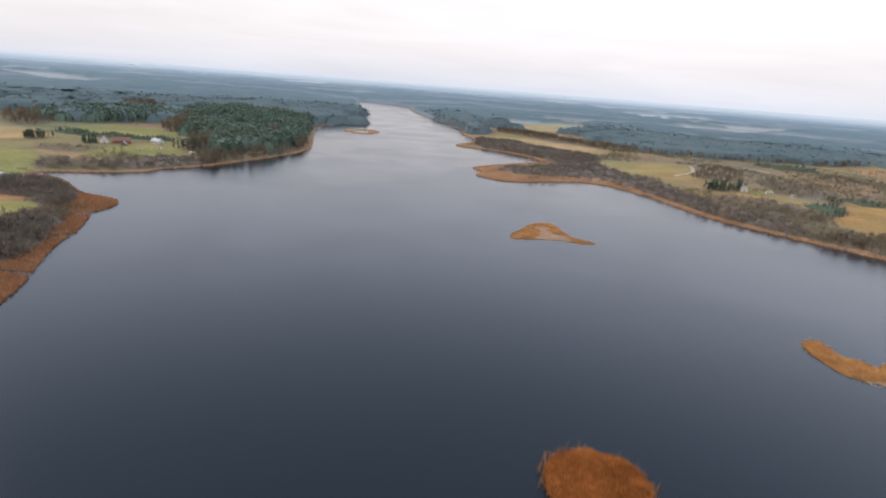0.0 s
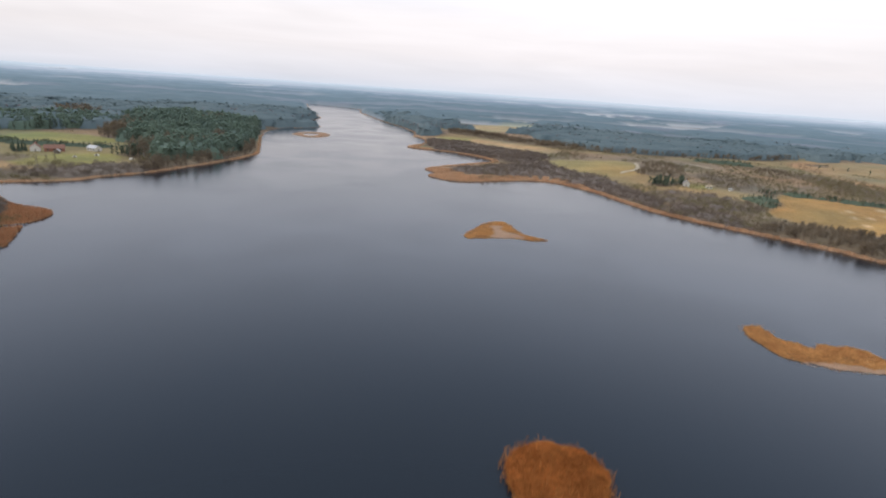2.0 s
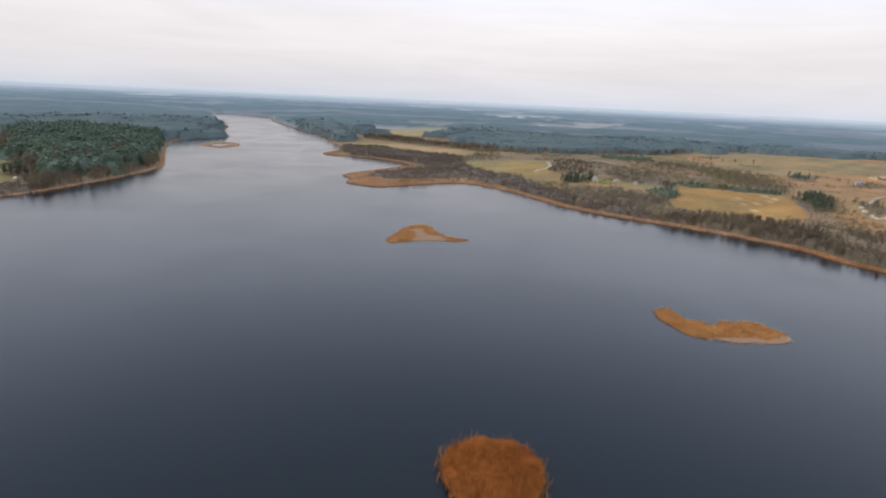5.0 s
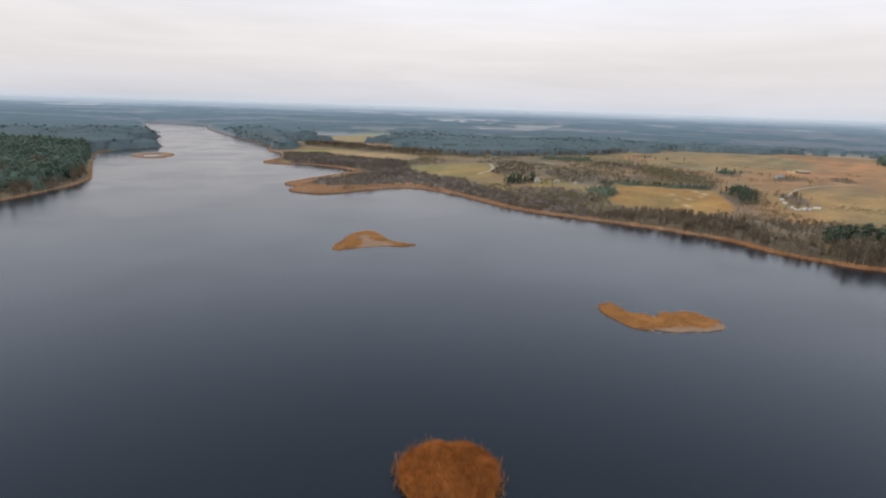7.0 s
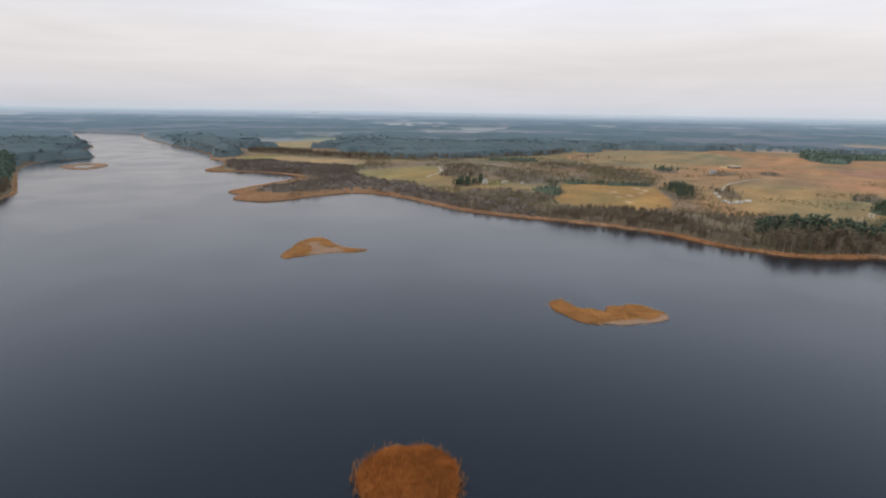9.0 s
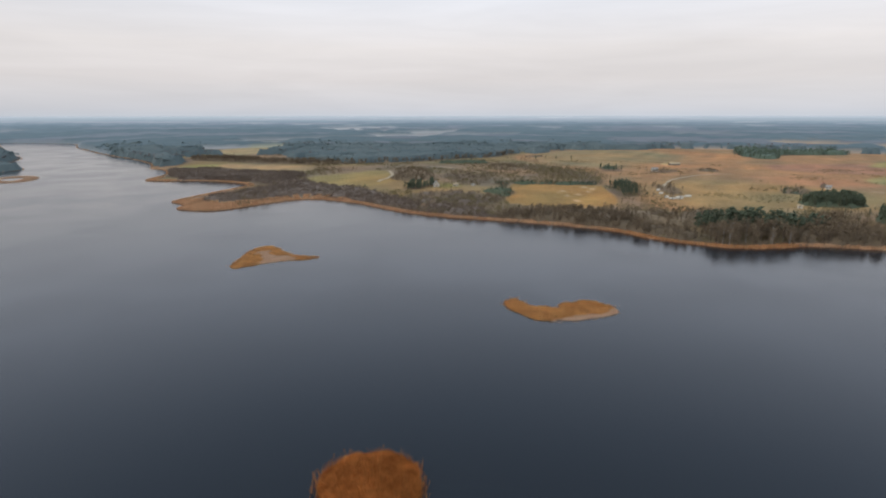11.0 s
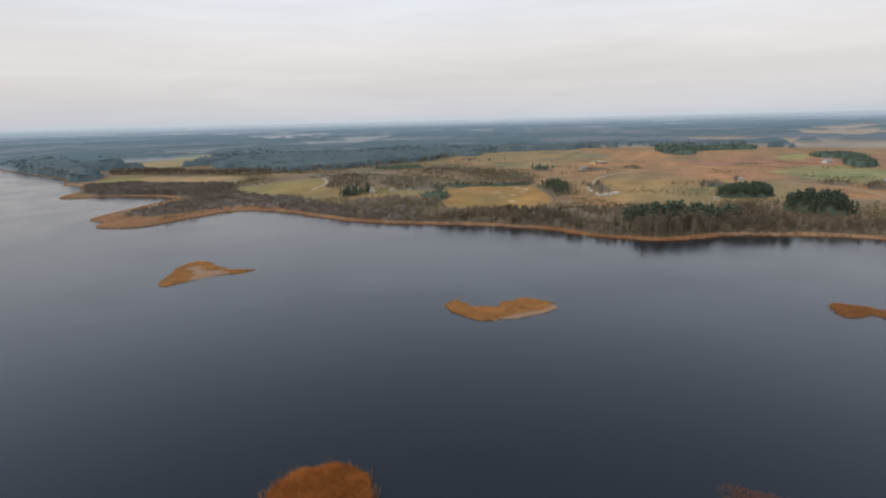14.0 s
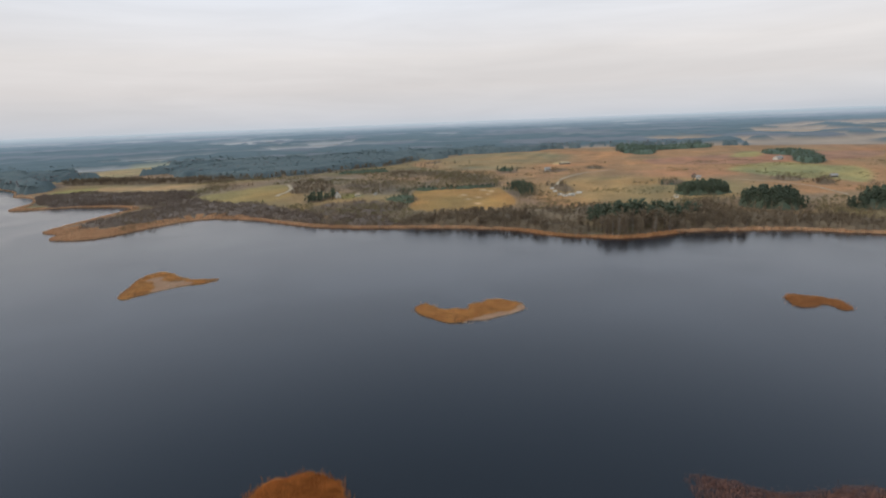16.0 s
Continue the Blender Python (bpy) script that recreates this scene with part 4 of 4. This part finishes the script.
def reed_points(ring, density, hole=None, ragged=3.2):
    ring = rounded(ring)
    lo, hi = ring.min(0) - 4, ring.max(0) + 4
    p = rng.uniform(lo, hi, (int((hi - lo).prod() * density), 2))
    depth = inside_distance(p[:, 0], p[:, 1], ring) + ragged * (value_noise(p[:, 0], p[:, 1], 5.0, 41) - 0.5)
    thin = smooth((value_noise(p[:, 0], p[:, 1], 7.0, 44) - 0.25) * 6)
    keep = (depth + rng.normal(0, 0.3, len(p)) > 0) & (rng.uniform(0, 1, len(p)) < 0.3 + 0.7 * thin)
    keep |= rng.uniform(0, 1, len(p)) < 0.10 * np.clip(1 + depth / (1.5 + 3.0 * value_noise(p[:, 0], p[:, 1], 11.0, 46)), 0, 1) ** 2
    if hole is not None:
        keep &= inside_distance(p[:, 0], p[:, 1], rounded(hole)) + ragged * (value_noise(p[:, 0], p[:, 1], 3.0, 43) - 0.5) < 0
    return np.column_stack([p[keep], np.full(keep.sum(), -0.1)])


def reed_island(label, ring, density, height, width, hole=None, pale=None, raft=True, lean=0.6, mat=None):
    """Standing reeds on a low peat raft, with a bent pale part where there is one."""
    pts = reed_points(ring, density, hole)
    ob = tagged(new("reed_island"), label, "reed bed", "reed islands in the lake")
    if pale is not None:
        bent = inside_distance(pts[:, 0], pts[:, 1], rounded(pale)) + 8.0 * (value_noise(pts[:, 0], pts[:, 1], 6.0, 45) - 0.50) + rng.normal(0, 0.5, len(pts)) > 0
        spread = np.repeat(pts[bent], 4, axis=0) + rng.normal(0, 0.25, (4 * int(bent.sum()), 3)) * (1, 1, 0) + (0, 0, 0.12)
        part("bent_reeds", mesh_from("bent_reeds", *blades(spread, height * 0.35, width * 1.8, 1.6), PALE_REED), ob, "pale flattened reeds")["kind"] = "stuff"
        pts = pts[~bent]
    swell = (0.6 + 0.8 * value_noise(pts[:, 0], pts[:, 1], 6.0, 47)) * (0.72 + 0.38 * smooth((inside_distance(pts[:, 0], pts[:, 1], rounded(ring)) + 1) / 5))
    part("reeds", mesh_from("reeds", *blades(pts, height * swell, width, lean), mat or REED), ob)["kind"] = "stuff"
    if not raft:
        return ob
    lo, hi = np.array(ring).min(0) - 3, np.array(ring).max(0) + 3
    n = 46
    gx, gy = np.meshgrid(np.linspace(lo[0], hi[0], n), np.linspace(lo[1], hi[1], n), indexing="ij")
    d = inside_distance(gx, gy, rounded(ring)) + 3.2 * (value_noise(gx, gy, 5.0, 41) - 0.5)
    if hole is not None:
        d = np.minimum(d, -inside_distance(gx, gy, rounded(hole)))
    idx = np.arange(n * n).reshape(n, n)
    faces = np.stack([idx[:-1, :-1], idx[1:, :-1], idx[1:, 1:], idx[:-1, 1:]], -1).reshape(-1, 4)
    keep = (d.ravel()[faces] > -1.5).any(1)
    part("peat_raft", mesh_from("peat_raft", np.stack([gx, gy, np.clip(0.12 * d, -0.25, 0.12)], -1).reshape(-1, 3), faces[keep], PEAT, True), ob, "wet brown peat")
    return ob


reed_island("round clump of dry orange-brown reeds standing in the lake", [(36.8 + 11.0 * math.cos(k * 0.524), 98.6 + 11.4 * math.sin(k * 0.524)) for k in range(12)], 150, 2.9, 0.036, lean=0.3, mat=CLUMP_REED)
reed_island("flat island of dry reeds round a pale flattened hollow", [(37.5, 304), (40, 311), (43, 317), (49, 330), (54, 338), (60, 344), (67, 345), (70, 340), (71.5, 325), (74.5, 314), (81, 309), (87, 303), (79, 299.5), (71, 303), (61, 305), (52, 303), (45, 302), (40, 300)],
            20, 0.7, 0.11, None, [(53, 329), (60, 336), (64, 331), (63, 323), (72, 313), (75, 305), (70, 302), (60, 303.5), (52, 304), (55, 311), (58, 319)])
reed_island("curved island of dry orange reeds with a bent pale edge", [(132, 184), (136, 187), (141, 188.5), (141.5, 184), (139, 178), (142, 174), (146, 173.5), (148.5, 168), (150, 170), (154, 173), (160, 171), (165, 171), (169, 167), (169, 162), (170.5, 158), (169, 154.5), (164, 152), (156, 152.5), (145, 156), (138, 158), (132, 161), (131.5, 170), (131.5, 177)],
            40, 1.0, 0.07, None, [(136, 156.5), (140, 159.5), (146, 158), (154, 155.5), (163, 154.5), (171, 156), (171, 150), (150, 149), (137, 153)])
reed_island("narrow island of dark orange reeds", [(256, 82), (260, 83), (263, 80.5), (263, 76), (266.5, 70), (266.5, 66), (264, 62.5), (259, 59), (255.5, 59.5), (254.5, 62), (258, 68), (251, 68.5), (248, 71), (247, 75), (250, 78.5)], 30, 1.0, 0.09, mat=DARK_REED)
reed_island("distant ring of pale reeds in the lake", [(-174, 872), (-162, 918), (-134, 929), (-113, 901), (-119, 848), (-141, 831)], 2.0, 1.0, 0.35, mat=PALE_REED, hole=[(-160, 878), (-150, 905), (-132, 905), (-130, 870), (-142, 855)])
reed_island("loose brown reed bed in shallow water", [(107, 50), (109, 49), (115, 44), (116, 38), (119, 33), (127, 28), (137, 21), (131, 10), (112, 20), (100, 38)], 45, 0.45, 0.045, None, None, False, mat=SUNKEN_REED)


# narrow cuts of open water through the wide reed bed
CHANNELS = [((-172, 191), (-150, 192), 1.4), ((-185, 231), (-172, 246), 1.4), ((-198, 270), (-186, 290), 2.0)]


def shore_reeds():
    ring = LAKE
    after = np.roll(ring, -1, 0)
    out = []
    for p, q in zip(ring, after):
        mid = (p + q) / 2
        if mid[1] < -60:
            continue
        length = np.linalg.norm(q - p)
        r = np.hypot(*mid)
        wide = 6 + 17 * (mid[0] < -120) * (mid[1] < 330) + 18 * (mid[0] < 170) * (mid[0] > 15) * (480 < mid[1] < 580) + 6 * (mid[0] > 0) * (760 < mid[1] < 1000)
        wide = wide * (0.45 + 1.1 * float(value_noise(mid[:1], mid[1:], 30.0, 49)[0])) * (1.0 if r < 820 and mid[1] < 860 else 0.15) * (0.34 if mid[0] < -150 and mid[1] > 370 else 1.0)
        n = int(length * wide * min(7.0, 1600 / r))
        along, across = rng.uniform(0, 1, n)[:, None], rng.uniform(-1.5, wide, n)
        normal = np.array((q[1] - p[1], p[0] - q[0])) / length
        pts = p + (q - p) * along + normal * across[:, None] * SIDE
        out.append(pts)
    pts = np.concatenate(out)
    d = land_distance(pts[:, 0], pts[:, 1])
    keep = d > -1.2
    for line in CHANNELS:
        (ax, ay), (bx, by), wide = line
        k = np.clip(((pts[:, 0] - ax) * (bx - ax) + (pts[:, 1] - ay) * (by - ay)) / ((bx - ax) ** 2 + (by - ay) ** 2), 0, 1)
        keep &= np.hypot(pts[:, 0] - ax - k * (bx - ax), pts[:, 1] - ay - k * (by - ay)) > wide
    pts, d = pts[keep], d[keep]
    pts = np.column_stack([pts, np.maximum(ground_height(pts[:, 0], pts[:, 1], d), -0.1)])
    width = 0.05 + 0.0004 * np.hypot(pts[:, 0], pts[:, 1])
    away = np.hypot(pts[:, 0], pts[:, 1]) > 400
    bed = ~away & (pts[:, 0] < -120) & (pts[:, 1] < 330)
    for sel, mat, label in ((bed, BED_REED, "broad red-brown reed bed cut by narrow channels"), (~away & ~bed, SHORE_REED, "orange-brown fringe of dry reeds along the lake shore"), (away, SPIT_REED, "pale tan fringe of dry reeds round the far spits")):
        me = mesh_from("shore_reeds", *blades(pts[sel], 1.35, width[sel]), mat)
        tagged(new("shore_reeds", me), label, "reed bed", kind="stuff")


area = 0.5 * np.sum(LAKE[:, 0] * np.roll(LAKE[:, 1], -1) - np.roll(LAKE[:, 0], -1) * LAKE[:, 1])
SIDE = 1.0 if area > 0 else -1.0
shore_reeds()


# ---------------------------------------------------------------- buildings, tracks and yard things
def box_mesh(name, lo, hi, mat, bevel=0.04):
    bm = bmesh.new()
    bmesh.ops.create_cube(bm, size=1.0)
    for v in bm.verts:
        v.co = [lo[k] + (v.co[k] + 0.5) * (hi[k] - lo[k]) for k in range(3)]
    if bevel:
        bmesh.ops.bevel(bm, geom=bm.edges[:], offset=bevel, segments=1, affect="EDGES")
    return bm_mesh(name, bm, mat)


def gable_mesh(name, w, l, low, high, mat):
    """Walls with gable ends: w across, l along the ridge."""
    bm = bmesh.new()
    ring = [(-w / 2, 0), (w / 2, 0), (w / 2, low), (0, high), (-w / 2, low)]
    ends = [[bm.verts.new((x, y, z)) for x, z in ring] for y in (-l / 2, l / 2)]
    bm.faces.new(ends[0])
    bm.faces.new(ends[1][::-1])
    for k in range(5):
        j = (k + 1) % 5
        bm.faces.new((ends[0][k], ends[1][k], ends[1][j], ends[0][j]))
    return bm_mesh(name, bm, mat)


def roof_mesh(name, w, l, low, high, mat, over=0.5, thick=0.18):
    bm = bmesh.new()
    slope = (high - low) / (w / 2)
    ring = [(-w / 2 - over, low - over * slope), (0, high), (w / 2 + over, low - over * slope)]
    outer = [[bm.verts.new((x, y, z + dz)) for x, z in ring] for y in (-l / 2 - over, l / 2 + over) for dz in (0.02, thick)]
    a, b, c, d = outer
    for k in (0, 1):
        bm.faces.new((b[k], b[k + 1], d[k + 1], d[k]))
        bm.faces.new((a[k], c[k], c[k + 1], a[k + 1]))
        bm.faces.new((a[k], a[k + 1], b[k + 1], b[k]))
        bm.faces.new((c[k], d[k], d[k + 1], c[k + 1]))
    bm.faces.new((a[0], b[0], d[0], c[0]))
    bm.faces.new((a[2], c[2], d[2], b[2]))
    return bm_mesh(name, bm, mat)


def house(name, label, x, y, turn, w, l, low, high, wall, roof, chimney=True, windows=3, category="house"):
    ob = tagged(new(name), label, category, "farm buildings")
    z = float(ground_height(np.array([x]), np.array([y]))[0])
    part("wall", gable_mesh("wall", w, l, low, high, wall), ob)
    top = part("roof", roof_mesh("roof", w, l, low, high, roof), ob)
    if chimney:
        part("chimney", box_mesh("chimney", (0.5, -0.4, high - 1.0), (1.2, 0.3, high + 0.9), WALL_BRICK), top)
    for side in (-1, 1):
        for k in range(windows):
            at = -l / 2 + l * (k + 0.5) / windows
            casing = part("window", box_mesh("window", (side * w / 2 - 0.05, at - 0.6, 0.9), (side * w / 2 + 0.05, at + 0.6, 2.4), BIRCH, 0), ob)
            part("pane", box_mesh("pane", (side * w / 2 - 0.07, at - 0.5, 1.0), (side * w / 2 + 0.07, at + 0.5, 2.3), PANE, 0), casing, "dark window glass")
    leaf = part("door", box_mesh("door", (-0.5, -l / 2 - 0.05, 0.05), (0.5, -l / 2 + 0.05, 2.1), WALL_WOOD, 0), ob)
    part("handle", box_mesh("handle", (0.3, -l / 2 - 0.12, 0.98), (0.42, -l / 2 - 0.04, 1.02), ROOF_GREY, 0), leaf)
    ob.matrix_basis = pose(x, y, z - 0.1, 0, 0, turn)
    return ob


house("farmhouse", "white farmhouse with a red tiled roof on a lawn", -327, 520, 30, 7.5, 11, 3.2, 7.0, WALL_WHITE, ROOF_RED)
house("farmhouse", "long red-brick farm building with a red roof", -313, 524, 118, 7, 15, 3.0, 5.8, WALL_BRICK, ROOF_RED)
house("shed", "small brown wooden shed beside the farmhouse", -304, 512, 20, 4, 6, 2.2, 3.6, WALL_WOOD, ROOF_GREY, False, 0, "shed")
house("barn", "pale metal-roofed barn beside a lawn", -287, 540, 62, 6.5, 11.5, 3.0, 5.2, WALL_WHITE, ROOF_PALE, False, 3, "barn")
house("barn", "grey-roofed barn at the edge of the pine wood", -327, 705, 70, 8, 14, 3.2, 5.6, WALL_WOOD, ROOF_PALE, False, 3, "barn")
house("boathouse", "white-roofed shed on the meadow beside scrub", -282, 342, 50, 6, 14, 2.4, 3.8, WALL_WHITE, ROOF_PALE, False, 2, "shed")
house("cottage", "white gabled cottage beside dark spruces", 286, 533, -24, 6.0, 7.5, 3.0, 6.4, WALL_WHITE, ROOF_GREY)
house("outbuilding", "pale low outbuilding in the meadow", 307, 527, 75, 4, 5.5, 2.2, 3.4, WALL_WHITE, SAND, False, 2, "shed")
house("outbuilding", "small pale hut among bushes", 327, 522, 20, 2.6, 3, 2.0, 2.8, WALL_WHITE, ROOF_GREY, False, 1, "shed")
house("lakeside_house", "white house above the far shore", 80, 1222, 40, 8, 11, 3.6, 7.0, WALL_WHITE, ROOF_PALE)
house("lakeside_house", "white house with a grey roof above the far shore", 92, 1236, 10, 8, 10, 3.4, 6.6, WALL_WHITE, ROOF_GREY)
house("farmhouse", "small farmhouse on the dry plain", 640, 540, 60, 5.5, 8, 2.6, 5.0, WALL_WHITE, ROOF_GREY)
house("barn", "low straw-coloured barn on the dry plain", 745, 592, 80, 7, 18, 2.4, 4.0, WALL_WOOD, SAND, False, 4, "barn")
house("farmhouse", "brown wooden farmhouse behind a pine stand", 650, 322, 120, 6, 8, 2.8, 5.2, WALL_WOOD, ROOF_RED)
house("outbuilding", "white outbuilding behind a pine stand", 640, 312, 30, 4, 5, 2.6, 4.2, WALL_WHITE, ROOF_GREY, False, 2, "shed")
house("shed", "small pale shed at the field edge", 482, 254, 20, 2.6, 3.6, 2.0, 2.9, WALL_WHITE, SAND, False, 1, "shed")
house("farmhouse", "distant farmhouse between pines", 930, 333, 80, 8, 14, 3.2, 6.0, WALL_WHITE, ROOF_GREY)
house("farmhouse", "distant brown wooden farmhouse with a grey roof", 735, 204, 40, 5, 7, 2.4, 4.2, WALL_WOOD, ROOF_GREY)


def greenhouse(x, y, turn, l, h):
    """A low arched tunnel of white film."""
    bm = bmesh.new()
    n = 9
    rows = [[bm.verts.new((1.7 * math.cos(math.pi * k / (n - 1)), at, h * math.sin(math.pi * k / (n - 1)))) for k in range(n)] for at in (-l / 2, -l / 6, l / 6, l / 2)]
    for p, q in zip(rows, rows[1:]):
        for k in range(n - 1):
            bm.faces.new((p[k], p[k + 1], q[k + 1], q[k]))
    bm.faces.new(rows[0])
    bm.faces.new(rows[-1][::-1])
    ob = tagged(new("greenhouse"), "low white plastic greenhouse in the yard", "greenhouse", "yard greenhouses")
    part("cover", bm_mesh("cover", bm, WALL_WHITE), ob)
    part("door", box_mesh("door", (-0.5, -l / 2 - 0.06, 0), (0.5, -l / 2 - 0.01, 1.9), WALL_WOOD, 0), ob)
    ob.matrix_basis = pose(x, y, float(ground_height(np.array([x]), np.array([y]))[0]) - 0.05, 0, 0, turn)


for x, y, turn, l, h in ((437, 352, 40, 7, 2.6), (434, 343, 60, 8, 2.4), (441, 341, 50, 9, 2.8), (447, 344, 70, 8, 2.6), (460, 346, 60, 9, 2.4), (455, 373, 30, 6, 2.2), (472, 391, 60, 5, 2.4), (-280, 495, 30, 4, 1.8), (-270, 511, 10, 4, 2.0), (-237, 504, 60, 5, 2.0)):
    greenhouse(x, y, turn, 0.6 * l, 0.8 * h)


def track(name, label, line, wide, mat=SAND, category="track"):
    """A worn sandy track laid just above the ground."""
    line = np.asarray(line, float)
    t = np.linspace(0, len(line) - 1, 12 * len(line))
    x, y = (np.interp(t, np.arange(len(line)), line[:, k]) for k in (0, 1))
    for _ in range(6):
        x[1:-1], y[1:-1] = (x[:-2] + 2 * x[1:-1] + x[2:]) / 4, (y[:-2] + 2 * y[1:-1] + y[2:]) / 4
    dx, dy = np.gradient(x), np.gradient(y)
    n = np.hypot(dx, dy)
    left = np.column_stack([x - dy / n * wide, y + dx / n * wide])
    right = np.column_stack([x + dy / n * wide, y - dx / n * wide])
    p = np.concatenate([left, right])
    z = ground_height(p[:, 0], p[:, 1]) + 0.35
    k = np.arange(len(x) - 1)
    faces = np.stack([k, k + len(x), k + len(x) + 1, k + 1], 1)
    tagged(new(name, mesh_from(name, np.column_stack([p, z]), faces, mat)), label, category, kind="structure")


for k, (start, end, wide) in enumerate(CHANNELS):
    track("water_channel", "narrow water channel cut through the reed bed", [start, end], 0.75 * wide, WATER, "water")
for k, (label, line, wide) in enumerate(ROADS):
    track(f"road_{k + 1}", label, line, wide)


# ---------------------------------------------------------------- lone trees
for k, (kind, x, y, h) in enumerate((("bare", 428, 338, 9), ("bare", 424, 343, 8), ("bare", 434, 334, 9), ("bare", 446, 352, 8), ("bare", 452, 356, 9), ("bare", 440, 350, 7), ("pine", 555, 309, 8), ("pine", 560, 313, 6),
                         ("bare", 576, 325, 6), ("bare", 585, 322, 5), ("pine", 625, 789, 7), ("pine", 640, 780, 6), ("pine", 655, 770, 7), ("pine", 679, 757, 7), ("pine", 599, 603, 9), ("pine", 604, 594, 8),
                         ("pine", 609, 583, 9), ("pine", 615, 578, 7), ("bare", 635, 550, 7), ("bare", 628, 556, 8), ("bare", 616, 478, 6), ("bare", 563, 512, 7), ("bare", -281, 446, 9), ("bare", -281, 458, 8),
                         ("bare", -285, 476, 7), ("spruce", -215, 262, 3), ("spruce", -224, 268, 3), ("spruce", -229, 262, 2.5), ("pine", 900, 265, 9), ("bare", 700, 250, 6), ("bare", 760, 285, 7))):
    z = float(ground_height(np.array([float(x)]), np.array([float(y)]))[0])
    tree(kind, (x, y, z - 0.1), h, k % 7)

for k, (x, y, h) in enumerate(((353, 182, 3.2), (357, 181, 2.6), (392, 152, 3.0), (398, 146, 2.6), (402, 142, 3.2), (408, 131, 2.8))):
    tree("willow", (x, y, 0.0), h, k % 7)
